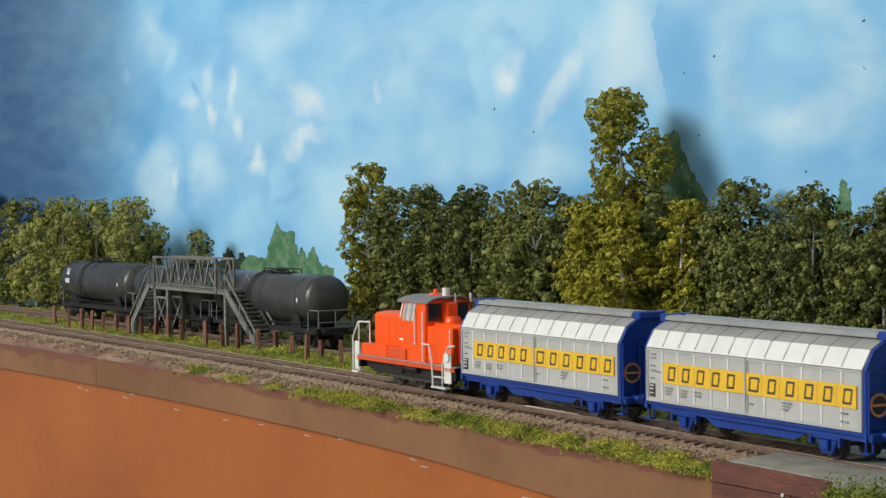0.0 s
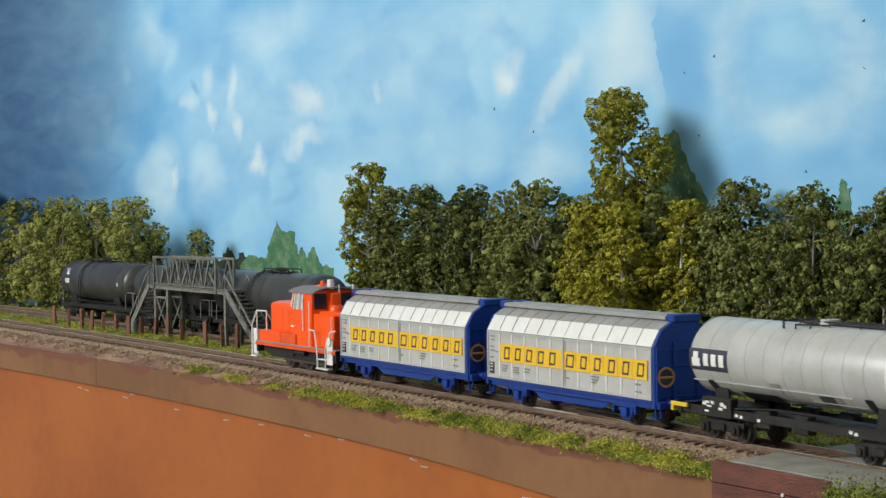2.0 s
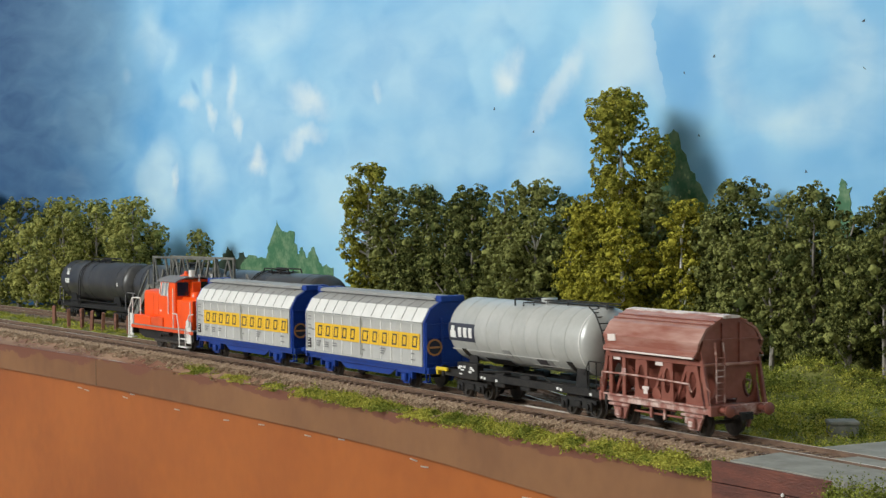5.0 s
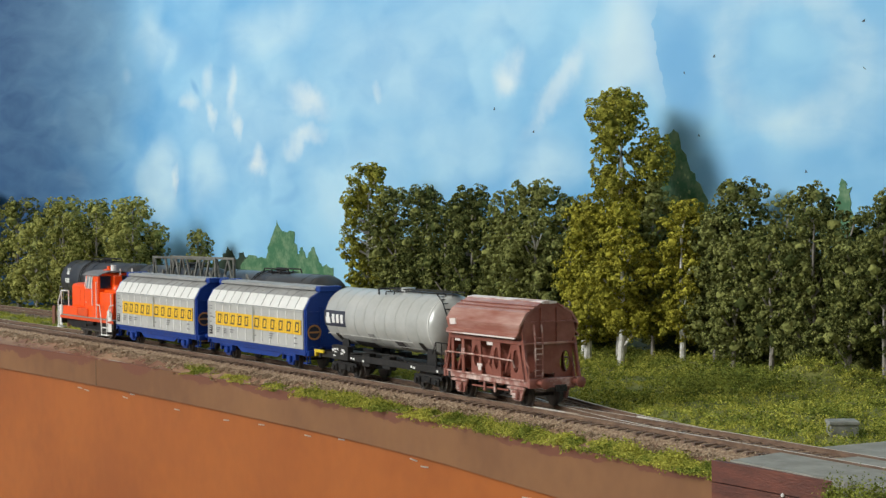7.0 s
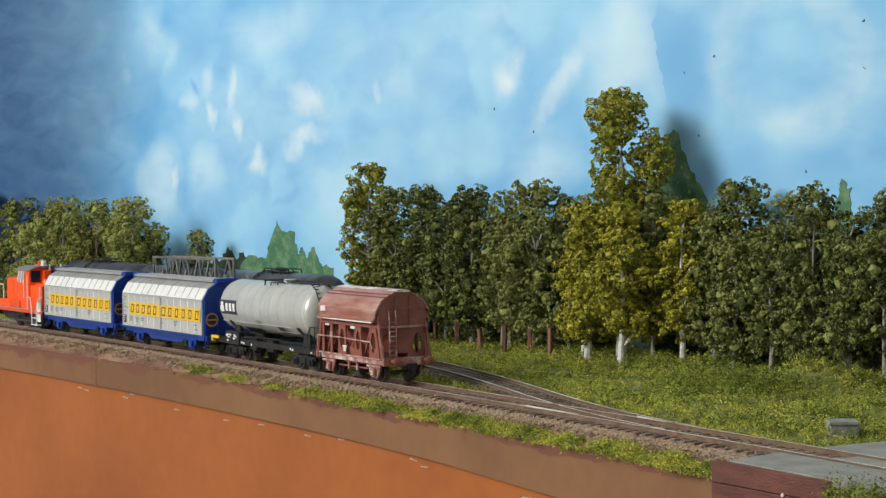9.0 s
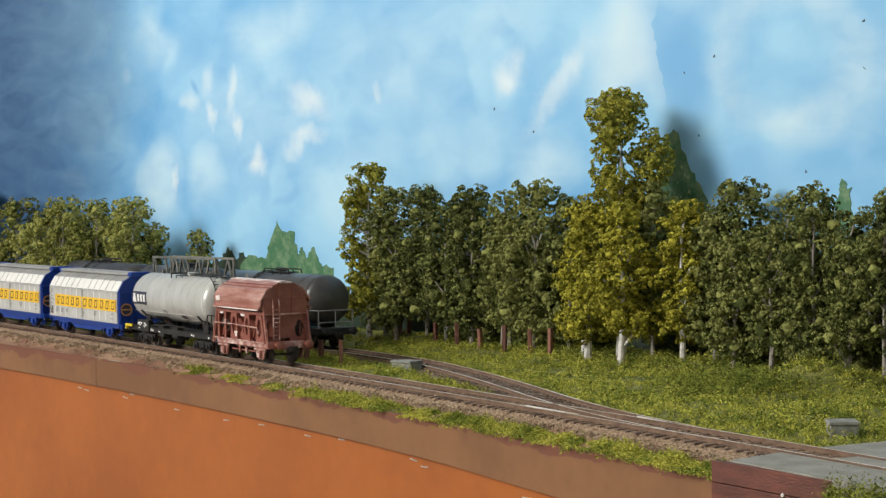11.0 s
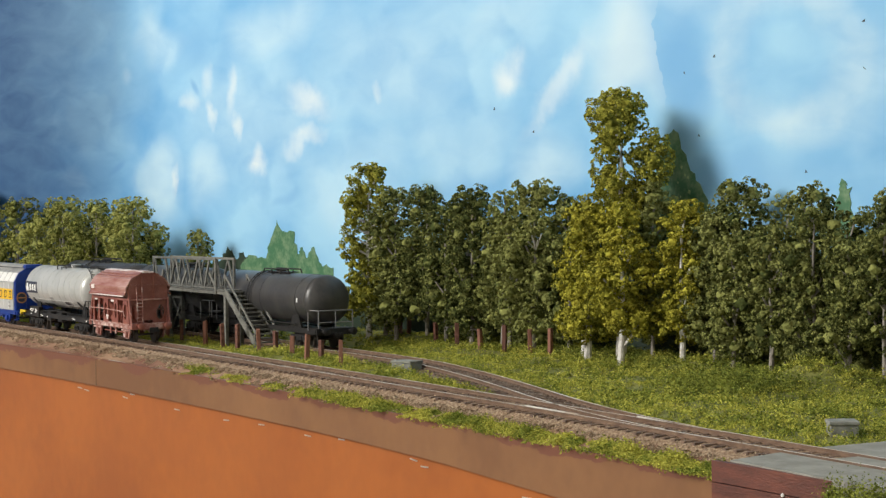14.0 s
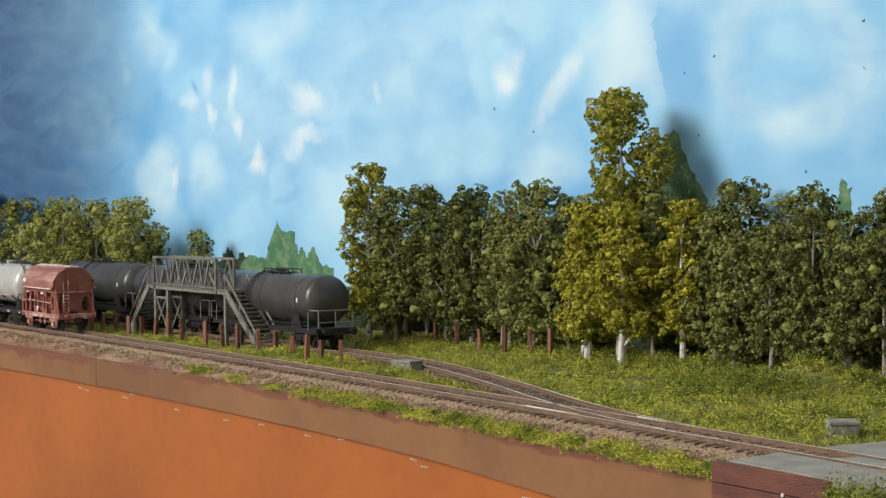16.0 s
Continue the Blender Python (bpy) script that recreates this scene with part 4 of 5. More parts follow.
def silver_tank(at):
    th = root("tank_wagon", 0, 0, 0, 0, "silver grey bogie tank wagon with black frame", "tank wagon", "wagons of the train")
    R, ZC = 16.2, 34.2
    part("tank", tank_body(-71.0, 64.5, R, ZC, dome=7.5), SILVER, th, smooth=True)
    for x in (-64, -52, -40, -28, -16, -4, 8, 20, 32, 44):
        part("seam_band", hoop(x, R, ZC, 0.22, 0.12), SILVER, th, smooth=True)
    part("seam_band", hoop(56.5, R, ZC, 0.4, 0.22), ROOFWHITE, th, smooth=True)
    # walkway along the top
    part("walkway_end", pipe(bmesh.new(), [(-12, -8.6, 48.4), (-12, -8.6, 51.6), (-12, 8.6, 51.6), (-12, 8.6, 48.4)], 0.5), BLACK, th)
    bm = bmesh.new()
    for y in (-3.6, 3.6):
        pipe(bm, [(-8, y, 51.8), (62, y, 51.8)], 0.3)
        for x in (-8, 10, 28, 46, 61):
            rod(bm, (x, y, 49.6), (x, y, 51.8), 0.25)
    box(bm, -8, 62, -2.6, 2.6, 50.6, 51.0)
    part("walkway", bm, BLACK, th)
    bm = bmesh.new()
    pipe(bm, [(-6, -7.5, 46.6), (-6, -7.5, 50.2), (12, -6, 50.6)], 0.35)
    rod(bm, (2, -7, 47.4), (2, -6.4, 50.3), 0.35)
    part("vent_pipe", bm, BLACK, th)
    spun(bm := bmesh.new(), [(0, 0), (0, 4), (2.6, 4), (2.6, 0)], n=20, m=Matrix.Translation((6, 0, 50)) @ Matrix.Rotation(-math.pi / 2, 4, "Y"))
    part("manhole", bm, SILVER, th, smooth=True)
    # ladder at the tail end
    bm = bmesh.new()
    lp = [(54, 51.2), (60, 47.5), (65, 40), (67.2, 32), (68.0, 20), (68.0, 13)]
    for y in (-9.2, -4.6):
        pipe(bm, [(x, y, z) for x, z in lp], 0.32)
    for i in range(14):
        t = i / 13 * (len(lp) - 1)
        k = min(int(t), len(lp) - 2)
        x, z = (lp[k][0] + (lp[k + 1][0] - lp[k][0]) * (t - k), lp[k][1] + (lp[k + 1][1] - lp[k][1]) * (t - k))
        rod(bm, (x, -9.2, z), (x, -4.6, z), 0.25)
    part("ladder", bm, BLACK, th)
    bm = bmesh.new()
    for x in (62, 68, 74):
        rod(bm, (x, -14.5, 13), (x, -14.5, 26.5), 0.3)
    pipe(bm, [(58, -14.5, 20), (62, -14.5, 26.5), (74, -14.5, 26.5), (74, 14.5, 26.5), (74, 14.5, 13)], 0.3)
    pipe(bm, [(62, -14.5, 19.5), (74, -14.5, 19.5), (74, 14.5, 19.5)], 0.25)
    part("end_railing", bm, BLACK, th)
    for sy in (-1, 1):
        yy = lambda a, c: sorted((sy * a, sy * c))
        # dark name panel and plates bent to the shell
        def patch(name, x0, x1, z0, z1, lift, material, label=""):
            bm = bmesh.new()
            n = 6
            prev = None
            for i in range(n + 1):
                z = z0 + (z1 - z0) * i / n
                y = sy * math.sqrt(max(0.1, (R + lift) ** 2 - (z - ZC) ** 2))
                cur = [bm.verts.new((x0, y, z)), bm.verts.new((x1, y, z)), bm.verts.new((x0, y * 0.985, z)), bm.verts.new((x1, y * 0.985, z))]
                if prev:
                    for a, c in ((0, 1), (1, 3), (3, 2), (2, 0)):
                        bm.faces.new((prev[a], prev[c], cur[c], cur[a]))
                else:
                    bm.faces.new((cur[0], cur[1], cur[3], cur[2]))
                prev = cur
            bm.faces.new((prev[0], prev[1], prev[3], prev[2]))
            part(name, bm, material, th, label)
        patch("name_panel", -65.5, -39.5, 29.0, 38.0, 0.15, NAVY, "dark panel with plain white figures")
        patch("panel_figure", -63.5, -58.0, 30.5, 34.0, 0.3, WHITE)
        patch("panel_figure", -62.4, -59.2, 34.0, 36.6, 0.3, WHITE)
        for x in (-55.5, -50.2, -45.0):
            patch("panel_figure", x, x + 3.2, 31.0, 36.0, 0.3, WHITE)
        patch("side_rail", -66, 35, 24.3, 24.9, 0.3, ROOFWHITE)
        patch("plate", -14.5, -8, 22.8, 26.8, 0.3, ROOFSILVER)
        patch("plate", 14.5, 23, 20.2, 24.4, 0.3, INK)
        patch("plate", 24, 27.5, 20.6, 24.0, 0.25, ROOFSILVER)
        for x in (-54, 44):
            patch("cradle_strap", x - 2.2, x + 2.2, 18.4, 25.0, 0.35, BLACK)
        patch("heater_cover", -36, -12, 18.2, 21.6, 0.9, BLACK)
        patch("side_rail", 8, 40, 20.9, 21.5, 0.3, ROOFWHITE)
        for x in (-50, 50):
            part("saddle", plate(bmesh.new(), [(x - 5, 12.5), (x + 5, 12.5), (x + 3.5, 25), (x - 3.5, 25)], 1, *yy(9.6, 10.6)), BLACK, th)
        bm = bmesh.new()
        box(bm, -74, 76, *yy(12.6, 14.2), 10.2, 13.8, 0.2)
        part("solebar", bm, BLACK, th)
        part("tool_box", box(bmesh.new(), -58, -38, *yy(11.5, 15.6), 10.0, 18.2, 0.4), BLACK, th, "grey equipment box with worn white notices")
        rnd = random.Random(6)
        for i in range(9):
            x, z = -57 + rnd.uniform(0, 15), 10.8 + rnd.uniform(0, 6)
            part("notice", box(bmesh.new(), x, x + rnd.uniform(1.5, 3.5), *yy(15.6, 15.75), z, z + rnd.uniform(0.5, 1.4)), WHITE, th)
        for x, z in ((-36.5, 11.2), (-33.5, 10.9), (-22, 10.6), (34, 11.4), (37, 11.0), (62, 10.8)):
            part("notice", box(bmesh.new(), x, x + 1.8, *yy(14.2, 14.4), z, z + 1.2), WHITE, th)
        part("brake_pipe", pipe(bmesh.new(), [(-36, sy * 14.6, 14.6), (-10, sy * 14.6, 16.5), (24, sy * 14.6, 16.5), (30, sy * 14.6, 14)], 0.4), BLACK, th)
        for x in (-20, 4):
            part("valve_box", box(bmesh.new(), x - 4, x + 5, *yy(9, 13.8), 8.0, 15.5, 0.5), BLACK, th)
    part("yellow_handle", box(bmesh.new(), -79.0, -67.5, -16.4, -15.2, 12.6, 14.4, 0.2), YELLOWBAR, th, "yellow handle bar at the wagon end")
    part("yellow_handle", box(bmesh.new(), -79.0, -77.2, -16.4, -13.8, 10.4, 12.6, 0.2), YELLOWBAR, th)
    part("frame", boxes((-75, 77, -5, 5, 9.6, 13.2), (-75.5, -73.5, -15, 15, 9.6, 14), (75.5, 77.5, -15, 15, 9.6, 14)), BLACK, th)
    for d in (-1, 1):
        buffers(th, -75 if d < 0 else 77, d, BLACK)
    bogie(th, -48, BLACK)
    bogie(th, 50, BLACK)
    ROLLING.append((th, at))
    return th


def holed(bm, axis, corners, centre_at, rx, rz, lo, hi, n=20):
    """A flat four-cornered plate with an oval hole, thick along axis."""
    def edge(a):
        # where a ray from the hole's centre leaves the outline
        best = None
        dx, dz = math.cos(a), math.sin(a)
        for (x0, z0), (x1, z1) in zip(corners, corners[1:] + corners[:1]):
            ex, ez = x1 - x0, z1 - z0
            den = dx * ez - dz * ex
            if abs(den) < 1e-9:
                continue
            px, pz = x0 - centre_at[0], z0 - centre_at[1]
            t, u = (px * ez - pz * ex) / den, (px * dz - pz * dx) / den
            if t > 0 and -1e-6 <= u <= 1 + 1e-6 and (best is None or t < best):
                best = t
        return centre_at[0] + dx * best, centre_at[1] + dz * best
    angles = sorted([2 * math.pi * i / n for i in range(n)] + [math.atan2(z - centre_at[1], x - centre_at[0]) % (2 * math.pi) for x, z in corners])
    def at(p, d):
        q = list(p)
        q.insert(axis, d)
        return bm.verts.new(q)
    rings = []
    for a in angles:
        o, c = edge(a), (centre_at[0] + rx * math.cos(a), centre_at[1] + rz * math.sin(a))
        rings.append((at(o, lo), at(c, lo), at(c, hi), at(o, hi)))
    for p, q in zip(rings, rings[1:] + rings[:1]):
        for i in range(4):
            j = (i + 1) % 4
            bm.faces.new((p[i], p[j], q[j], q[i]))
    return bm


def hopper(at):
    th = root("hopper_wagon", 0, 0, 0, 0, "weathered red brown swing roof hopper wagon", "hopper wagon", "wagons of the train")
    H = 36.0
    # roof flaps and hopper shell
    for sy in (-1, 1):
        prism(bm := bmesh.new(), [(sy * 4.2, 50.6), (sy * 4.2, 49.8), (sy * 12.6, 45.0), (sy * 16.2, 39.4), (sy * 17.2, 35.4), (sy * 19.3, 33.6), (sy * 19.8, 34.3), (sy * 18.0, 36.0), (sy * 17.0, 40.0), (sy * 13.2, 45.8)], -H, H)
        for v in bm.verts:
            if v.co.z < 37:
                v.co.x *= 0.95
                v.co.y *= 0.93
        part("roof_flap", bm, BROWNDUSTGLOSS, th, "dusty worn curved roof flap with gloss painted in pale")
        part("flap_lip", box(bmesh.new(), -H * 0.935, H * 0.935, *sorted((sy * 17.6, sy * 18.6)), 33.1, 33.9, 0.2), PALE, th, "pale dusty lower edge of the flap")
        part("roof_patch", plate(bmesh.new(), [(-H + 4, 40.2), (-H + 10, 40.6), (-H + 10.5, 37.6), (-H + 4.5, 37.2)], 1, *sorted((sy * 16.1, sy * 17.3))), PALE, th)
        for z, y in ((47.2, 10.6), (48.6, 8.0)):
            part("flap_bead", rod(bmesh.new(), (-H, sy * (y + 0.1), z + 0.2), (H, sy * (y + 0.1), z + 0.2), 0.35, 6), BROWN, th)
    prism(bm := bmesh.new(), [(-4.3, 49.9), (-4.3, 50.9), (0, 51.5), (4.3, 50.9), (4.3, 49.9)], -H - 0.3, H + 0.3)
    part("ridge_cap", bm, PALE, th, "pale dusty ridge strip")
    prism(bm := bmesh.new(), [(-4.2, 49.8), (-12.6, 44.6), (-15.6, 38), (-14.6, 33), (-8.5, 26), (-3.6, 16), (3.6, 16), (8.5, 26), (14.6, 33), (15.6, 38), (12.6, 44.6), (4.2, 49.8)], -H + 1.5, H - 1.5)
    part("hopper_shell", bm, BROWN, th)
    for d in (-1, 1):
        bm = bmesh.new()
        prism(bm, [(-4.2, 49.9), (-12.9, 44.9), (-15.4, 36.4), (-14.3, 31), (14.3, 31), (15.4, 36.4), (12.9, 44.9), (4.2, 49.9)], *sorted((d * (H - 1.4), d * (H - 0.5))))
        part("end_wall", bm, BROWN, th)
        for y in (-4.5, 4.5):
            part("end_rib", box(bmesh.new(), *sorted((d * (H - 0.5), d * (H + 0.4))), y - 0.5, y + 0.5, 31, 48), BROWN, th)
        part("end_rib", box(bmesh.new(), *sorted((d * (H - 0.5), d * (H + 0.3))), -15, 15, 40.5, 41.4), BROWN, th)
        # end frame: leaning corner posts, cross bar, slope sheet
        for sy in (-1, 1):
            part("corner_post", beam(bmesh.new(), (d * (H + 3.5), sy * 14.6, 13.5), (d * (H - 1), sy * 14.6, 33), 1.2, 2.2), BROWN, th)
            part("end_strut", holed(bmesh.new(), 0, [(sy * 3.4, 14), (sy * 14.4, 14), (sy * 14.2, 31), (sy * 7.6, 31)], (sy * 9.8, 21.5), 3.0, 5.4, *sorted((d * (H - 2.6), d * (H - 1.6)))), BROWN, th)
        part("cross_bar", box(bmesh.new(), *sorted((d * (H - 0.2), d * (H + 0.9))), -15, 15, 30.2, 31.4, 0.15), BROWNDUSTGLOSS, th)
        part("slope_sheet", plate(bmesh.new(), [(d * (H - 3), 31), (d * (H - 19), 15), (d * (H - 20), 15.4), (d * (H - 4), 31.5)], 1, -8.5, 8.5), BROWN, th)
        bm = bmesh.new()
        for y in (-9.6, -5.4) if d > 0 else (5.4, 9.6):
            pipe(bm, [(d * (H + 2.4), y, 14.5), (d * (H + 2.4), y, 33), (d * (H + 1.2), y, 40)], 0.4)
        ya, yc = (-9.6, -5.4) if d > 0 else (5.4, 9.6)
        for i in range(8):
            rod(bm, (d * (H + 2.4), ya, 15.5 + i * 2.6), (d * (H + 2.4), yc, 15.5 + i * 2.6), 0.3)
        part("ladder", bm, FRAMEDUST, th)
        part("headstock", box(bmesh.new(), *sorted((d * (H + 4.2), d * (H + 6.0))), -15.4, 15.4, 9.8, 14.2, 0.3), FRAMEDUST, th)
        part("end_platform", box(bmesh.new(), *sorted((d * (H - 4), d * (H + 4.2))), -15, 15, 13.0, 13.8), BROWN, th)
        buffers(th, d * (H + 6.0), d, BROWN, z=12.4)
        part("end_handrail", pipe(bmesh.new(), [(d * (H + 5), -15, 14), (d * (H + 5), -15, 20), (d * (H + 1), -15, 23)], 0.35), BROWNDUSTGLOSS, th)
    for sy in (-1, 1):
        yy = lambda a, c: sorted((sy * a, sy * c))
        # side stanchions: two wide ones with oval holes, a leaning one at the tail, plain posts between
        for x, w in ((-9.0, 5.2), (10.5, 4.6)):
            part("stanchion", holed(bmesh.new(), 1, [(x - w, 13.6), (x + w, 13.6), (x + w * 0.8, 32), (x - w * 0.8, 32)], (x, 22.4), w * 0.5, 5.4, *yy(14.0, 14.9)), BROWN, th)
        part("stanchion", holed(bmesh.new(), 1, [(24.0, 13.6), (36.5, 13.6), (31.5, 32), (24.6, 32)], (28.8, 22.0), 2.7, 5.6, *yy(14.0, 14.9)), BROWN, th)
        for x in (-33.0, -22.5):
            part("stanchion", box(bmesh.new(), x - 1.3, x + 1.3, *yy(14.0, 15.0), 13.6, 32, 0.15), BROWN, th)
        for x in (-27.8, 1.0, 18.0):
            part("cross_strut", beam(bmesh.new(), (x - 4, sy * 12.4, 14), (x + 4, sy * 12.4, 30), 0.9, 1.6), BROWN, th)
        part("discharge_tube", rod(bmesh.new(), (0, sy * 6, 16.5), (0, sy * 13.2, 15.6), 3.2, 14), BROWN, th)
        for x in (-24, -4, 6, 22):
            part("brake_hanger", box(bmesh.new(), x - 0.8, x + 0.8, *yy(12.6, 13.6), 5.2, 10.4, 0.2), FRAMEDUST, th)
        part("side_beam", box(bmesh.new(), -H, H, *yy(13.6, 15.4), 30.2, 32.4, 0.2), BROWN, th)
        part("handrail", pipe(bmesh.new(), [(-H - 2, sy * 16.0, 16.5), (-H - 2, sy * 16.2, 23), (-10, sy * 16.2, 23.2), (28, sy * 16.2, 22.4), (28, sy * 15, 19)], 0.42), FRAMEDUST, th)
        for x, z, w, h in ((-24, 22, 3.2, 3.6), (-7, 15.4, 3.0, 2.6), (-8, 17.6, 5, 1.2), (-30, 29.0, 5, 1.6), (2, 28.6, 5.5, 1.5)):
            part("notice", box(bmesh.new(), x, x + w, *yy(14.95, 15.15), z, z + h), PALE, th)
        bm = bmesh.new()
        box(bm, -H - 4, H + 4, *yy(13.0, 14.6), 10.2, 13.6, 0.2)
        box(bm, -H - 2, H + 2, *yy(14.4, 15.8), 13.0, 13.7)
        part("solebar", bm, FRAMEDUST, th)
        for x in (-27.5, 27.5):
            bm = bmesh.new()
            plate(bm, [(x - 7, 10.4), (x + 7, 10.4), (x + 3.2, 2.8), (x - 3.2, 2.8)], 1, *yy(12.4, 13.4))
            box(bm, x - 2.3, x + 2.3, *yy(13.4, 15.2), 3.6, 7.8, 0.4)
            box(bm, x - 8, x + 8, *yy(13.4, 14.6), 8.3, 9.6, 0.3)
            part("axle_guard", bm, FRAMEDUST, th)
            part("axle_box_cover", box(bmesh.new(), x - 1.3, x + 1.3, *yy(15.2, 15.5), 4.4, 6.6, 0.1), PALE, th)
        part("brake_rod", rod(bmesh.new(), (-18, sy * 12, 7), (18, sy * 12, 7), 0.5), BROWN, th)
        part("chute", prism(bmesh.new(), [(sy * 4, 17), (sy * 12, 12), (sy * 12, 9), (sy * 4, 12)], -12, 12), BROWN, th)
    part("frame", boxes((-H - 4, H + 4, -6, 6, 9.6, 12.6)), BROWN, th)
    for x in (-27.5, 27.5):
        wheelset(th, x, 5.4)
    ROLLING.append((th, at))
    return th


def locomotive(at):
    """Short diesel shunter; its long hood points ahead (negative x), the cab is towards the train."""
    th = root("diesel_locomotive", 0, 0, 0, 0, "bright orange red diesel shunting locomotive with white handrails", "locomotive")
    part("deck", box(bmesh.new(), -55, 54, -15.2, 15.2, 14.2, 15.0, 0.2), DECKGREY, th, "grey running plate")
    # long hood
    bm = bmesh.new()
    prism(bm, [(-9.5, 15), (-9.5, 37.0), (-8.4, 38.4), (-4, 39.2), (4, 39.2), (8.4, 38.4), (9.5, 37.0), (9.5, 15)], -44.5, -3)
    part("long_hood", bm, REDPAINT, th)
    part("hood_door_line", boxes((-28, -27.8, -9.62, -9.45, 22, 36), (-19, -18.8, -9.62, -9.45, 22, 36), (-10, -9.8, -9.62, -9.45, 22, 36)), REDDARK, th)
    part("hood_front", box(bmesh.new(), -45.6, -44.4, -8.6, 8.6, 16, 37.4, 0.4), REDPAINT, th)
    # side lockers along the running plate
    for sy in (-1, 1):
        yy = lambda a, c: sorted((sy * a, sy * c))
        part("side_locker", box(bmesh.new(), -51, -21, *yy(9.6, 14.9), 15, 21.5, 0.3), REDPAINT, th)
        part("side_locker", box(bmesh.new(), -20.6, 0, *yy(9.6, 14.7), 15, 21.2, 0.3), REDDARK, th)
        part("side_locker", box(bmesh.new(), 21.2, 48, *yy(9.4, 13.0), 15, 34.5, 0.5), REDPAINT, th)
        part("sill_stripe", box(bmesh.new(), -55, 54, *yy(15.2, 15.6), 12.2, 14.2), REDDARK, th)
        part("number_bars", box(bmesh.new(), -16, -8, *yy(9.5, 9.75), 24.8, 25.8), WHITE, th)
        # windows of the cab
        for x0 in (-3.2, 3.0):
            part("window_pane", plate(bmesh.new(), [(x0, 36.5), (x0 + 4.6, 36.5), (x0 + 7.6, 45.4), (x0 + 3.0, 45.4)], 1, *yy(13.6, 13.9)), PANESHEEN, th)
            for q in (x0, x0 + 4.6):
                part("window_frame", beam(bmesh.new(), (q, sy * 14.0, 36.2), (q + 3.0, sy * 14.0, 45.6), 0.5, 0.9), HANDRAIL, th)
        part("grab_rail", pipe(bmesh.new(), [(19.8, sy * 15.0, 15), (19.8, sy * 15.0, 42)], 0.38), HANDRAIL, th)
        part("grab_rail", pipe(bmesh.new(), [(10.5, sy * 14.6, 24), (10.5, sy * 14.6, 43)], 0.38), HANDRAIL, th)
        part("grab_rail", pipe(bmesh.new(), [(20, sy * 15.4, 25), (28, sy * 15.8, 25), (31, sy * 15.8, 15), (32, sy * 15.8, 3.6)], 0.42), HANDRAIL, th)
        part("grab_rail", pipe(bmesh.new(), [(42, sy * 15.8, 3.6), (42, sy * 15.8, 15), (48, sy * 15.6, 25), (55, sy * 15.6, 26)], 0.42), HANDRAIL, th)
        part("grab_rail", pipe(bmesh.new(), [(48, sy * 14.6, 16), (48, sy * 14.6, 34)], 0.38), HANDRAIL, th)
        bm = bmesh.new()
        box(bm, 31, 46, *yy(13.0, 16.4), 3.0, 3.8)
        box(bm, 32, 45, *yy(13.0, 15.8), 8.4, 9.0)
        part("cab_step", bm, HANDRAIL, th, "pale footsteps under the cab")
        part("step_plate", box(bmesh.new(), 43, 50.5, *yy(14.8, 15.6), 6.0, 20.5, 0.3), HANDRAIL, th)
        part("step_plate", spun(bmesh.new(), [(0, 0), (0, 2.6), (0.8, 2.6), (0.8, 0)], n=16, m=Matrix.Translation((47, sy * 15.6, 19.5)) @ Matrix.Rotation(math.pi / 2 * sy, 4, "Z")), HANDRAIL, th)
        # front shunter's platform and rails
        part("front_rail", pipe(bmesh.new(), [(-61, sy * 15, 5), (-61, sy * 15, 24), (-55, sy * 14.5, 33), (-46, sy * 12, 33), (-46, sy * 12, 16)], 0.5), HANDRAIL, th)
        part("front_rail", pipe(bmesh.new(), [(-54, sy * 14.8, 15), (-54, sy * 14.8, 32.5)], 0.42), HANDRAIL, th)
        part("front_step_shield", box(bmesh.new(), -60.5, -54.5, *yy(13.4, 14.6), 6.0, 22.0, 0.6), HANDRAIL, th)
        part("front_step", box(bmesh.new(), -62, -54, *yy(11, 15.6), 4.6, 5.4), HANDRAIL, th)
        # frame plate, rods
        part("frame_plate", plate(bmesh.new(), [(-50, 13.4), (50, 13.4), (50, 8), (40, 5.6), (-38, 5.6), (-50, 9)], 1, *yy(10.8, 12.0)), BLACK, th)
        part("coupling_rod", box(bmesh.new(), -19, 35, *yy(12.2, 13.0), 4.4, 6.0, 0.3), WHEEL, th)
        part("air_tank", rod(bmesh.new(), (-2, sy * 13.4, 10.6), (12, sy * 13.4, 10.6), 1.6, 12), BLACK, th)
        part("brake_lever", box(bmesh.new(), -12, -6, *yy(12, 13.4), 7.6, 12.5, 0.3), BLACK, th)
        for x in (-53.5, 53.0):
            part("headlight", spun(bmesh.new(), [(0, 0), (0, 1.4), (0.8, 1.4), (0.8, 0)], n=14, m=Matrix.Translation((x, sy * 10, 17.6))), WHITE, th)
    # cab
    bm = bmesh.new()
    prism(bm, [(-13.7, 15), (-13.7, 46.2), (-10, 47.8), (10, 47.8), (13.7, 46.2), (13.7, 15)], -4, 21)
    part("cab", bm, REDPAINT, th)
    part("exhaust_trunk", box(bmesh.new(), 21.2, 26, -3.4, 3.4, 30, 46.5, 0.8), REDPAINT, th)
    part("trunk_collar", spun(bmesh.new(), [(0, 0), (0, 4.6), (2.2, 4.2), (3.4, 3.2), (3.4, 0)], n=16, m=Matrix.Translation((26.0, 0, 36.0)) @ Matrix.Rotation(-math.pi / 2, 4, "Y")), REDPAINT, th, smooth=True)
    part("rear_plate", box(bmesh.new(), 40, 47, -9.9, -9.45, 31.0, 33.4), DECKGREY, th)
    bm = bmesh.new()
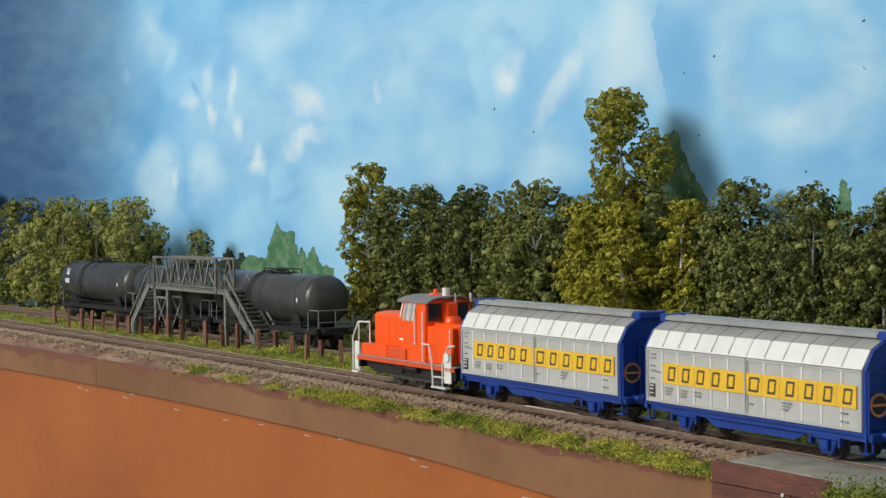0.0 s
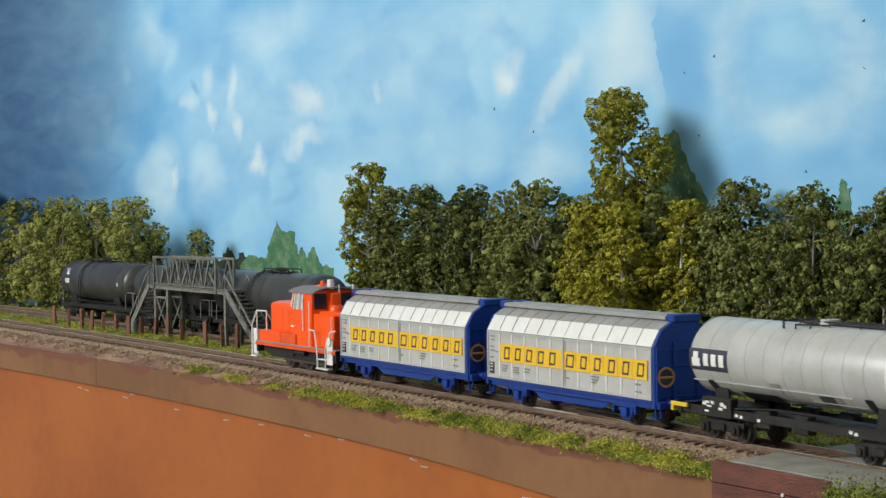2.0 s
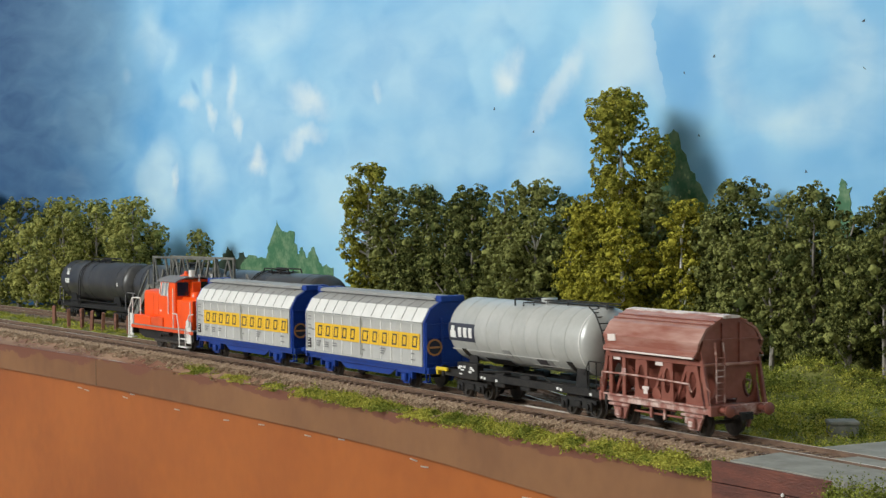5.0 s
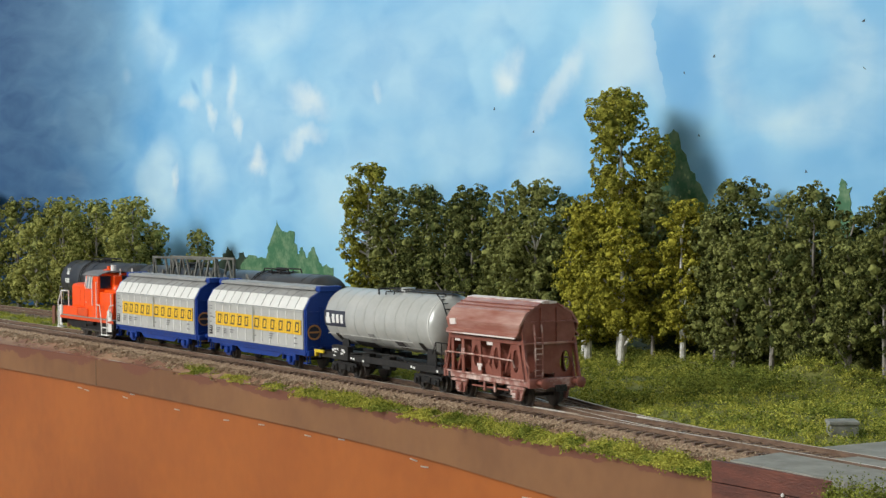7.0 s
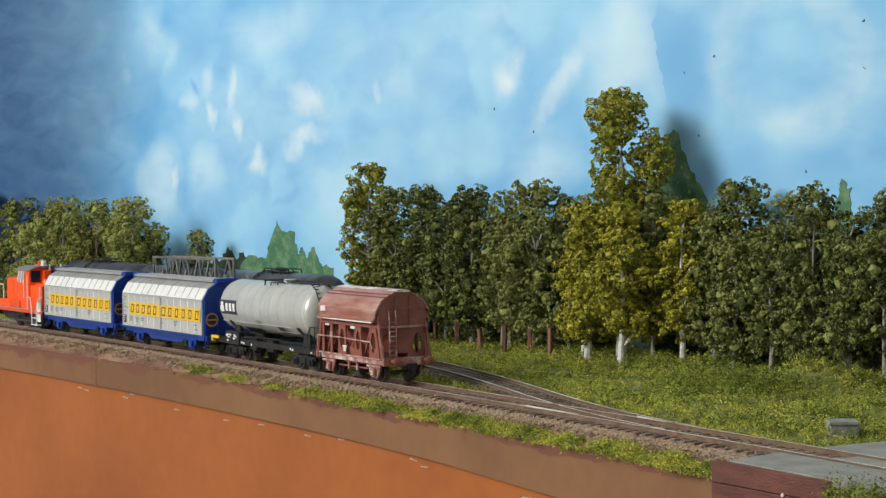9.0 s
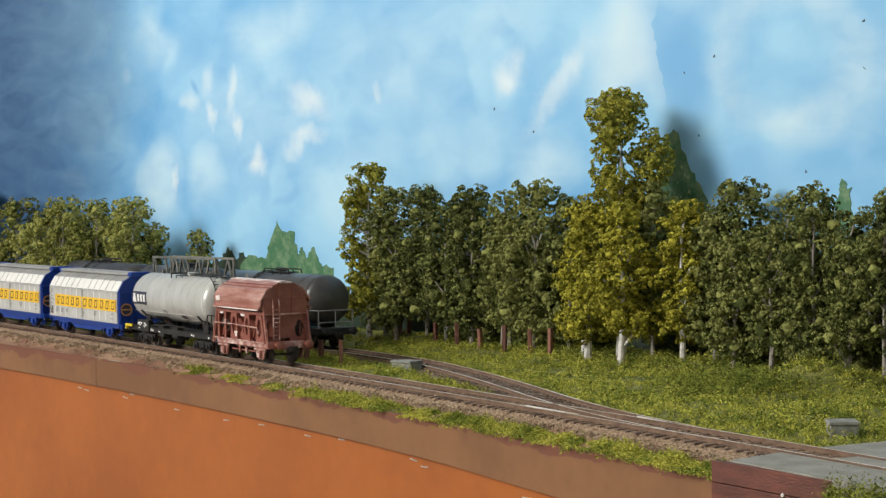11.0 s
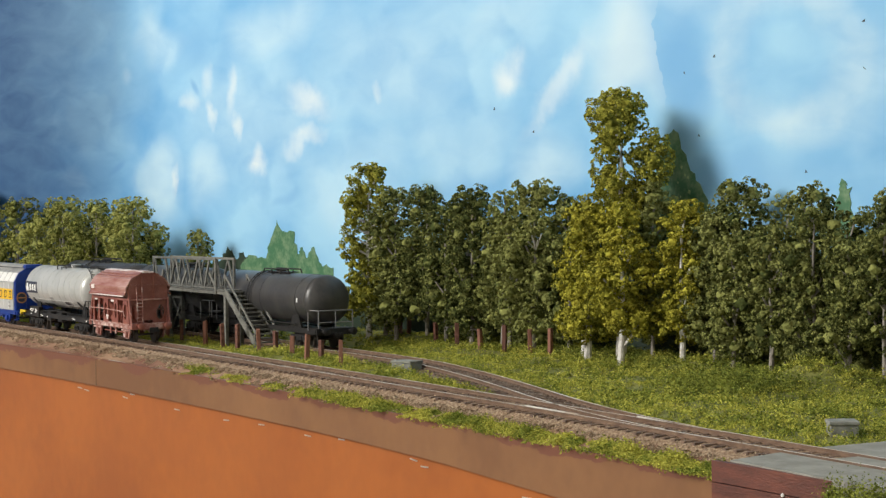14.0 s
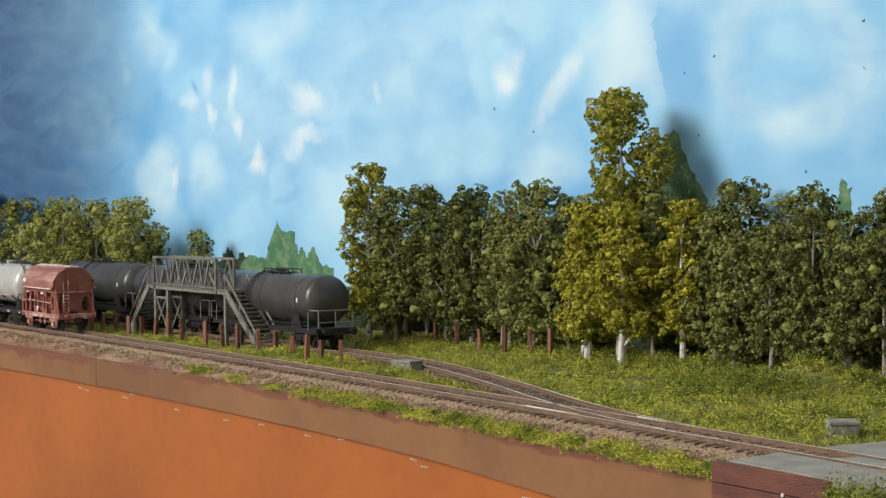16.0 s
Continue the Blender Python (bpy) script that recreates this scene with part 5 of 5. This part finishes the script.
    prism(bm, [(-14.6, 46.0), (-11, 47.9), (-5, 49.0), (5, 49.0), (11, 47.9), (14.6, 46.0), (14.6, 46.7), (11, 48.6), (5, 49.8), (-5, 49.8), (-11, 48.6), (-14.6, 46.7)], -9, 24.5)
    part("cab_roof", bm, ROOFGREY, th, "dark grey curved cab roof")
    for y0, y1 in ((-12.6, -6.5), (6.5, 12.6)):
        bm = bmesh.new()
        plate(bm, [(y0, 39), (y1, 39), (y1, 45.5), (y0, 45.5)], 0, -4.3, -3.95)
        part("front_window", bm, GLASS, th)
        bm = bmesh.new()
        plate(bm, [(y0 + (0.4 if y0 < 0 else -2.5), 36.8), (y1 + (2.5 if y0 < 0 else -0.4), 36.8), (y1 + (2.5 if y0 < 0 else -0.4), 46.0), (y0 + (0.4 if y0 < 0 else -2.5), 46.0)], 0, 21.02, 21.3)
        part("rear_window", bm, GLASS, th)
    for y in (-12.9, -9.5, -6.2, 6.2, 9.5, 12.9):
        part("window_frame", beam(bmesh.new(), (-8.2, y, 37.4), (-4.6, y, 46.4), 0.8, 1.2), HANDRAIL, th)
    part("short_hood", box(bmesh.new(), 21.2, 50, -9.5, 9.5, 15, 36, 0.9), REDPAINT, th)
    spun(bm := bmesh.new(), [(0, 0), (0, 2.0), (5.6, 2.0), (5.6, 0)], n=16, m=Matrix.Translation((22.4, -2.0, 48.6)) @ Matrix.Rotation(-math.pi / 2, 4, "Y"))
    part("exhaust_stack", bm, WHITE, th, "white exhaust stack on the cab roof", smooth=True)
    spun(bm := bmesh.new(), [(0, 0), (0, 4.4), (1.2, 4.2), (2.0, 1.5), (4.0, 1.2), (4.0, 0)], n=16, m=Matrix.Translation((8, 0, 49.0)) @ Matrix.Rotation(-math.pi / 2, 4, "Y"))
    part("roof_horn", bm, REDPAINT, th, smooth=True)
    spun(bm := bmesh.new(), [(0, 0), (0, 3.6), (1.2, 3.4), (2.4, 2.0), (2.4, 0)], n=16, m=Matrix.Translation((-12, -3, 38.8)) @ Matrix.Rotation(-math.pi / 2, 4, "Y"))
    part("hood_cap", bm, REDPAINT, th, smooth=True)
    for y in (2.6, 12.0):
        part("roof_lamp", rod(bmesh.new(), (24, y, 46.5), (24, y, 51.2), 0.7, 8), WHITE, th)
    part("frame", boxes((-52, 52, -10.6, 10.6, 8.5, 13.3), (-54.5, -52.2, -15, 15, 8.0, 13.3), (52.2, 54.2, -15, 15, 8.0, 13.3)), BLACK, th)
    buffers(th, -54.5, -1, BLACK)
    buffers(th, 54.2, 1, BLACK)
    for x in (-17, 8, 33):
        wheelset(th, x, 7.0)
    ROLLING.append((th, at))
    return th


locomotive(-63.5)
sliding_wall_wagon(70.25)
sliding_wall_wagon(162.5 + 70.25)
silver_tank(395.5)
hopper(509.0)
# ---- black tank wagons parked on the siding ----
def black_tank(s0, s1, label, print_at=None, ladder=0.0, r=17.0):
    sc = (s0 + s1) / 2
    x, y, a = path_at(sc, branch_smooth)
    th = root("black_tank_wagon", x, y, 0, a, label, "tank wagon", "tank wagons on the siding")
    H, ZC = (s1 - s0) / 2, 32.6
    part("tank", tank_body(-H, H, r, ZC, dome=8.5), TANKGREY, th, smooth=True)
    for q in (-H + 9, -H + 22, ladder - 2, ladder + 12, H - 24, H - 10):
        part("seam_band", hoop(q, r, ZC, 0.5 if q > H - 12 else 0.25, 0.2), TANKGREY, th, smooth=True)
    bm = bmesh.new()
    for yy in (-5, 5):
        pipe(bm, [(ladder - 6, yy, ZC + r), (ladder - 4, yy, ZC + r + 2.6), (ladder + 34, yy, ZC + r + 2.6), (ladder + 36, yy, ZC + r)], 0.5)
        for q in (ladder + 8, ladder + 22):
            rod(bm, (q, yy, ZC + r - 1), (q, yy, ZC + r + 2.6), 0.4)
    box(bm, ladder - 4, ladder + 34, -4, 4, ZC + r + 0.3, ZC + r + 0.9)
    part("walkway", bm, BLACK, th)
    part("manhole", spun(bmesh.new(), [(0, 0), (0, 3.6), (2.4, 3.6), (2.4, 0)], n=18, m=Matrix.Translation((ladder + 14, 0, ZC + r)) @ Matrix.Rotation(-math.pi / 2, 4, "Y")), BLACK, th)
    bm = bmesh.new()
    for q in (ladder - 8, ladder - 4):
        pts = [(q, -(r + 0.9) * math.sin(t), ZC + (r + 0.9) * math.cos(t)) for t in [i * 0.26 for i in range(7)]] + [(q, -r - 0.9, 12)]
        pipe(bm, pts, 0.35)
    for i in range(9):
        t = i * 0.19
        rod(bm, (ladder - 8, -(r + 0.9) * math.sin(t), ZC + (r + 0.9) * math.cos(t)), (ladder - 4, -(r + 0.9) * math.sin(t), ZC + (r + 0.9) * math.cos(t)), 0.25)
    for i in range(7):
        rod(bm, (ladder - 8, -r - 0.9, 13 + i * 2.6), (ladder - 4, -r - 0.9, 13 + i * 2.6), 0.25)
    part("ladder", bm, BLACK, th)
    for sy in (-1, 1):
        yy = lambda p, c: sorted((sy * p, sy * c))
        part("solebar", box(bmesh.new(), -H - 1, H + 1, *yy(12.4, 14), 9.8, 13.4, 0.2), BLACK, th)
        for q in (-H + 30, H - 30):
            part("saddle", plate(bmesh.new(), [(q - 9, 13.4), (q + 9, 13.4), (q + 4, 23), (q - 4, 23)], 1, *yy(12.0, 13.2)), BLACK, th)
        part("side_pipe", rod(bmesh.new(), (-H + 26, sy * 15.2, 16), (H - 26, sy * 15.2, 16), 0.45), BLACK, th)
    for d in (-1, 1):
        e = d * (H + 4.6)
        bars = [((e, q, 12), (e, q, 26)) for q in (-13, 0, 13)] + [((e, -13, z), (e, 13, z)) for z in (18, 26)]
        bars += [((e, -13, 26), (d * (H - 8), -14.5, 26)), ((d * (H - 8), -14.5, 26), (d * (H - 8), -14.5, 12))]
        for p, q in bars:
            part("railing_bar", rod(bmesh.new(), p, q, 0.42), ROOFGREY, th)
        part("headstock", box(bmesh.new(), *sorted((d * (H + 3.6), d * (H + 5.4))), -15, 15, 9.6, 14, 0.3), BLACK, th)
        part("platform", box(bmesh.new(), *sorted((d * (H - 9), d * (H + 3.6))), -14.5, 14.5, 13.4, 14.0), BLACK, th)
        buffers(th, d * (H + 5.4), d, BLACK)
    bm = bmesh.new()
    box(bm, H - 21, H - 19.2, -r - 0.1, -r + 0.5, 31, 34)
    part("plate", bm, WHITE, th, "small white plate")
    if print_at is not None:
        q = print_at
        bm = bmesh.new()
        plate(bm, [(q, 37.5), (q + 3.2, 36.2), (q + 6.5, 37.5), (q + 3.4, 43.5)], 1, -16.2, -13.8)
        part("emblem", bm, WHITE, th, "plain white mark on the tank side")
        for k in range(3):
            part("emblem", box(bmesh.new(), q - 1 + 3.2 * k, q + 1.4 + 3.2 * k, -17.25, -16.4, 30.5, 34.5), WHITE, th)
    bogie(th, -H + 24, BLACK)
    bogie(th, H - 24, BLACK)
    part("frame", boxes((-H, H, -5, 5, 9.4, 13.2)), BLACK, th)
    return th


n_axles = len(AXLES)
black_tank(-1386, -1219, "black bogie tank wagon parked on the siding", None, -8)
black_tank(-1540, -1398, "black tank wagon behind the wooden loading bridge", None, 0)
black_tank(-1703, -1546, "black tank wagon with white mark on its side", -58, -18)
del AXLES[n_axles:]


# ---- wooden loading bridge with two stairs ----
def loading_bridge():
    x, y, a = centre(-1400, 50)
    th = root("loading_bridge", x, y, 0.0, a, "weathered grey wooden loading bridge with stairs", "loading bridge")
    X0, X1, Y0, Y1, Z = -70, 74, 0.0, 13.0, 36.6
    part("deck_beam", box(bmesh.new(), X0, X1, Y0 - 0.4, Y0 + 1.4, Z - 3.4, Z - 0.9, 0.15), OLDWOOD, th)
    part("deck_beam", box(bmesh.new(), X0, X1, Y1 - 1.4, Y1 + 0.4, Z - 3.4, Z - 0.9, 0.15), OLDWOOD, th)
    me = mesh_of("deck_board", boxes((-1.35, 1.35, Y0 - 1.2, Y1 + 1.2, Z - 0.85, Z), b=0.1), OLDWOOD)
    n = int((X1 - X0) / 2.9)
    for i in range(n):
        ob = new("deck_board", me)
        ob.parent = th
        ob.matrix_basis = pose((X0 + 2.9 * (i + 0.5)) / 1000, 0, 0)
    rnd = random.Random(2)
    # railing of upright and leaning sticks, on both long sides
    for y in (Y0 - 0.8, Y1 + 0.8):
        x0, x1 = (-57, 58)
        part("top_rail", beam(bmesh.new(), (x0, y, 58.0), (x1, y, 58.6), 1.0, 1.6), OLDWOOD, th)
        part("bottom_rail", beam(bmesh.new(), (x0, y, Z + 1.2), (x1, y, Z + 1.2), 0.9, 1.0), OLDWOOD, th)
        for q in (x0, x1):
            part("rail_post", box(bmesh.new(), q - 1.0, q + 1.0, y - 0.8, y + 0.8, Z - 3, 59.0), OLDWOOD, th)
        for i in range(11):
            q = x0 + (x1 - x0) * (i + 0.5) / 11
            lean = (4.5 if i % 2 else -4.5) + rnd.uniform(-1.5, 1.5)
            part("baluster", beam(bmesh.new(), (q - lean, y, Z + 0.4), (q + lean, y, 57.8 - (9 if rnd.random() < 0.2 else 0)), 1.1, 2.0), OLDWOOD, th)
    # legs and braces
    for q in (-57, -33, 72):
        for y in (Y0 + 0.6, Y1 - 0.6):
            part("leg", box(bmesh.new(), q - 1.6, q + 1.6, y - 1.3, y + 1.3, -5, Z - 3.4, 0.2), OLDWOOD, th)
    for a0, a1 in ((-57, -33),):
        for y in (Y0 - 0.2, Y1 + 0.2):
            part("brace", beam(bmesh.new(), (a0, y, 1), (a1, y, Z - 8), 0.8, 1.5), OLDWOOD, th)
            part("brace", beam(bmesh.new(), (a0, y + 0.4, Z - 8), (a1, y + 0.4, 1), 0.8, 1.5), OLDWOOD, th)
            part("brace", box(bmesh.new(), a0, a1, y - 0.5, y + 0.5, Z - 10.5, Z - 8.8), OLDWOOD, th)
    # stairs: stringers, treads, handrails
    for x_top, x_bot in ((X1 - 1, X1 + 50), (X0 + 2, X0 - 40)):
        d = 1 if x_bot > x_top else -1
        zb = 0.0
        yb = 0.0
        shift = lambda t: Vector((x_top + (x_bot - x_top) * t, yb * t, Z + (zb - Z) * t))
        for y in (Y0 - 0.6, Y1 + 3.6):
            p, q = shift(0), shift(1)
            part("stringer", beam(bmesh.new(), (p.x, y + p.y, p.z - 0.5), (q.x, y + q.y, q.z - 0.5), 1.0, 5.0), OLDWOOD, th)
            part("stair_rail", beam(bmesh.new(), (p.x, y + p.y, p.z + 11), (q.x, y + q.y, q.z + 8), 0.9, 1.4), OLDWOOD, th)
            for t in (0.02, 0.5, 0.97):
                v = shift(t)
                part("rail_post", box(bmesh.new(), v.x - 0.6, v.x + 0.6, y + v.y - 0.5, y + v.y + 0.5, v.z - 1, v.z + 11 - 3 * t), OLDWOOD, th)
        k = 13
        for i in range(k):
            v = shift((i + 0.5) / k)
            part("tread", box(bmesh.new(), v.x - 2.0, v.x + 2.0, v.y + Y0, v.y + Y1 + 3, v.z - 0.4, v.z + 0.5), OLDWOOD, th)


loading_bridge()


# ---- fence posts ----
def post(x, y, h, lean):
    bm = bmesh.new()
    box(bm, -1.45, 1.45, -1.3, 1.3, -4, h, 0.25)
    for v in bm.verts:
        if v.co.z > h - 0.6:
            v.co.z += (v.co.x * 0.25)
    ob = part("fence_post", bm, POST)
    ob.matrix_basis = pose(x / 1000, y / 1000, -0.0035, lean, lean * 0.6, x * 1.3)
    return tagged(ob, "short red brown wooden fence post in the grass", "fence post", "fence posts by the track")


rnd = random.Random(14)
for s, off in ((-1626, 31), (-1597, 32), (-1569, 33), (-1551, 34), (-1528, 35), (-1503, 36), (-1480, 37), (-1456, 38), (-1433, 40), (-1412, 41), (-1390, 42), (-1349, 43), (-1318, 43), (-1290, 42), (-1255, 42), (-1228, 41), (-1201, 40), (-1174, 38), (-1152, 37), (-1123, 36)):
    x, y, a = centre(s, off + rnd.uniform(-0.5, 0.5))
    post(x, y, 17.0 + rnd.uniform(-2.5, 1.5), rnd.uniform(-4, 4))
for x, y in ((-1345, 133), (-1352, 150), (-1340, 156), (-1318, 152), (-1238, 136), (-1195, 131), (-1160, 131), (-1143, 140), (-1126, 150), (-1099, 150)):
    post(x, y, 18.5 + rnd.uniform(-1.5, 2.0), rnd.uniform(-4, 4))

# white insulator cap on one old post
ob = part("insulator", spun(bmesh.new(), [(0, 0), (0, 2.2), (2.2, 3.0), (4.4, 2.2), (4.6, 0)], n=14, m=Matrix.Translation((0, 0, 18.2)) @ Matrix.Rotation(-math.pi / 2, 4, "Y")), WHITE, smooth=True)
ob.matrix_basis = pose(-1.318, 0.152, -0.0035)
tagged(ob, "white cap on an old wooden post", "post cap")


# ---- concrete boxes, road, crossing boards ----
def trackside_box(x, y, w, d, h, turn, label):
    th = root("trackside_box", x, y, -4.2, radians(turn), label, "trackside box", "boxes by the track")
    part("body", box(bmesh.new(), -w / 2, w / 2, -d / 2, d / 2, -1, h * 0.8, 0.3), CONCRETE, th)
    part("lid", box(bmesh.new(), -w / 2 - 0.5, w / 2 + 0.5, -d / 2 - 0.5, d / 2 + 0.5, h * 0.8, h, 0.3), CONCRETE, th)


trackside_box(-1076, 37, 15, 11, 7.2, 25, "low grey concrete cable box in the grass")
trackside_box(-679, 58, 12, 12, 8.2, 62, "pale grey concrete block in the grass")
bx, by, ba = centre(-1487, 44)
ob = part("milestone", spun(bmesh.new(), [(-3, 0), (-3, 3.6), (6, 3.4), (9, 2.2), (9.8, 0)], n=14, m=Matrix.Rotation(-math.pi / 2, 4, "Y")), CONCRETE, smooth=True)
ob.matrix_basis = pose(bx / 1000, by / 1000, -0.003)
tagged(ob, "mossy rounded grey stone between the posts", "marker stone")


def road():
    """A grey level crossing deck between and beside the rails."""
    th = tagged(new("road"), "grey level crossing road over the track", "road", kind="structure")
    for name, a, c, s0, s1 in (("deck_front", -41, -10.4, -636, -520), ("deck_middle", -7.2, 7.2, -610, -420), ("deck_back", 10.4, 66, -640, -400)):
        bm = bmesh.new()
        pts = [centre(s0 + (8 if name == "deck_front" else 0), a)[:2], centre(s1, a)[:2], centre(s1, c)[:2], centre(s0, c)[:2]]
        plate(bm, pts, 2, -9.0, -0.75)
        part(name, bm, ROADGREY, th)
    t = tagged(new("crossing_board"), "dark red brown wooden board below the crossing", "wooden board", kind="structure")
    x0, x1 = -634, -566
    y0, y1 = centre(x0, -41.5)[1], centre(x1, -38.5)[1]
    bm = bmesh.new()
    for z0, z1 in ((-9.5, -1.4), (-17, -9.9), (-29, -17.4)):
        beam(bm, (x0, y0 - 1.6, (z0 + z1) / 2), (x1, y1 - 1.6, (z0 + z1) / 2), 2.6, z1 - z0)
        part("board", bm, CROSSWOOD, t)
        bm = bmesh.new()
    bm.free()
    for q, z in ((0.62, -9.8), (0.985, -5.5), (0.995, -17)):
        bm = bmesh.new()
        bmesh.ops.create_icosphere(bm, subdivisions=1, radius=0.9, matrix=Matrix.Translation((x0 + (x1 - x0) * q, y0 + (y1 - y0) * q - 3.2, z)))
        part("screw", bm, WHITE, t, "pale filled screw head")


road()

# points: guard rails and switch blades
def guard(s0, s1, off_of, side, label):
    return part("guard_rail", sweep(bmesh.new(), s0, s1, 10, off_of, side, RAILPROF, 1), [RAILGLINT, RAILGLINT], MAIN, label)


guard(-838, -790, lambda s: 0.0, -6.2, "bright guard rail inside the running rail")
guard(-770, -735, lambda s: branch_smooth(s), 6.4, "bright guard rail inside the running rail")


# ---- vegetation on the ground ----
def flock(name, material, count, area_of, lump, size, label, seed, height=2.2, spread=2.6):
    """Grass mat: small rounded clumps of bent flakes, heaped higher where the growth is thick."""
    rng = np.random.default_rng(seed)
    pos, nor = [], []
    while len(pos) < count:
        s, off = area_of(rng)
        x, y, a = centre(s, off)
        n1 = noise.noise((x * 0.05 + seed, y * 0.05, 0.3)) + 0.55 * noise.noise((x * 0.16, y * 0.16 + seed, 0.7))
        if n1 < lump:
            continue
        m = 15 + int(rng.uniform(0, 12))
        hh = height * (0.35 + max(0, n1 - lump)) * rng.uniform(0.6, 1.3)
        e = rng.normal(size=(m, 3))
        e[:, 2] = np.abs(e[:, 2]) + 0.1
        e /= np.linalg.norm(e, axis=1, keepdims=True)
        q = e * np.array([spread, spread, hh]) * rng.uniform(0.5, 1.1, (m, 1)) * rng.uniform(0.5, 1.2)
        pos.append(q + np.array([x, y, surf(x, y) - 0.2]))
        nor.append(e)
    p = np.concatenate(pos)
    ob = cloud(name, p, np.full(len(p), size), material, normals=np.concatenate(nor), seed=seed, flat=0.8)
    return tagged(ob, label, "grass", kind="stuff")


def clear_of_siding(s, off):
    return abs(off - branch_smooth(s)) > 17 or s > -720


def meadow(rng):
    while True:
        s, off = rng.uniform(-1250, -380), rng.uniform(17, 235)
        if clear_of_siding(s, off) and not (-645 < s and off < 70):
            return s, off


def strip(rng):
    while True:
        s, off = rng.uniform(-2050, -1080), rng.uniform(18, 66)
        if clear_of_siding(s, off):
            return s, off


def back(rng):
    return rng.uniform(-2250, -1180), rng.uniform(98, 215)


flock("meadow_grass", GRASS, 12500, meadow, -0.9, 0.46, "bright yellow green grass flock of the meadow", 31, height=3.4, spread=3.0)
flock("meadow_shrubs", GRASSDARK, 2400, meadow, 0.26, 0.5, "dark green low shrubs scattered over the meadow", 32, height=7.0, spread=3.2)
flock("strip_grass", GRASS, 3600, strip, -0.7, 0.42, "green grass strip between the two tracks", 33, height=2.4)
flock("back_grass", GRASS, 2200, back, -0.4, 0.6, "green grass under the trees behind the siding", 34, height=3)
flock("edge_grass", GRASS, 3600, lambda r: (-632 - 400 * r.uniform() ** 1.25, -27 - abs(r.normal(0, 6.0))), -0.62, 0.40, "bright grass tufts along the layout edge", 35, height=3.6)
flock("sparse_edge_grass", GRASS, 420, lambda r: (-940 - 260 * r.uniform() ** 1.3, -27 - abs(r.normal(0, 4.5))), 0.0, 0.38, "thin tufts of grass on the brown bank", 40, height=2.4)
flock("edge_weeds", GRASS, 90, lambda r: (r.normal(-1196, 14), -27 + r.normal(0, 2.5)), -0.5, 0.42, "small patch of weeds beside the ballast", 36, height=2.8)
flock("corner_bush", GRASSDARK, 800, lambda r: (min(-490, max(-560, r.normal(-530, 16))), -48 + r.normal(0, 2.5)), -2.0, 0.45, "green bush at the corner of the crossing", 37, height=4.5)
flock("tree_foot_shrubs", GRASSDARK, 1300, lambda r: (r.uniform(-1180, -700), r.uniform(165, 225)), 0.0, 0.5, "green shrubs at the foot of the trees", 38, height=8, spread=4.0)
flock("hump_bush", GRASSDARK, 900, lambda r: (r.normal(-850, 20), 128 + r.normal(0, 14)), -2.0, 0.45, "dense green bush on the meadow hump", 41, height=5.0, spread=3.6)
flock("dry_verge", BALLAST, 3200, lambda r: (r.uniform(-2100, -640), -17 - abs(r.normal(0, 6.5))), -0.9, 0.5, "pale brown gravel verge beside the ballast", 39, height=0.7)

sleepers(MAIN, -2150, -430, lambda s: 0.0)
sleepers(SIDING, -1700, -770, branch_smooth)


# ---- movement: the train runs away along the main track ----
# seconds and the place of the first wagon's panel edge, in mm along the track
RUN = [(0.0, -882.6), (0.5, -915.5), (1.0, -950.0), (1.5, -984.6), (2.0, -1019.2), (2.5, -1053.0), (3.0, -1087.8), (3.5, -1121.8), (4.0, -1157.0),
       (5.0, -1226.5), (5.75, -1279.5), (6.5, -1333.2), (7.0, -1370.5), (7.5, -1408.2), (8.0, -1445.7), (8.5, -1483.2), (9.0, -1520.7),
       (9.75, -1577.0), (10.6, -1641.0), (11.5, -1709.3), (12.0, -1747.3), (12.5, -1785.3), (13.0, -1822.0), (13.5, -1858.5), (14.0, -1895.5),
       (14.5, -1932.6), (15.0, -1969.5), (15.5, -2006.5), (16.0, -2044.5)]


def run_at(t):
    for (a, p), (c, q) in zip(RUN, RUN[1:]):
        if a <= t <= c:
            return p + (q - p) * (t - a) / (c - a)
    return RUN[-1][1]


def motions():
    for th, at in ROLLING:
        rows = []
        for t, d in RUN:
            x, y, a = centre(d + at)
            rows.append((t, pose(x / 1000, y / 1000, 0, 0, 0, math.degrees(a))))
        walk(th, rows)
    for ob, x, r in AXLES:
        rows = []
        for i in range(161):
            t = i / 10
            rows.append((t, pose(x / 1000, 0, r / 1000, 0, math.degrees((run_at(t) - RUN[0][1]) / r), 0)))
        walk(ob, rows)


motions()
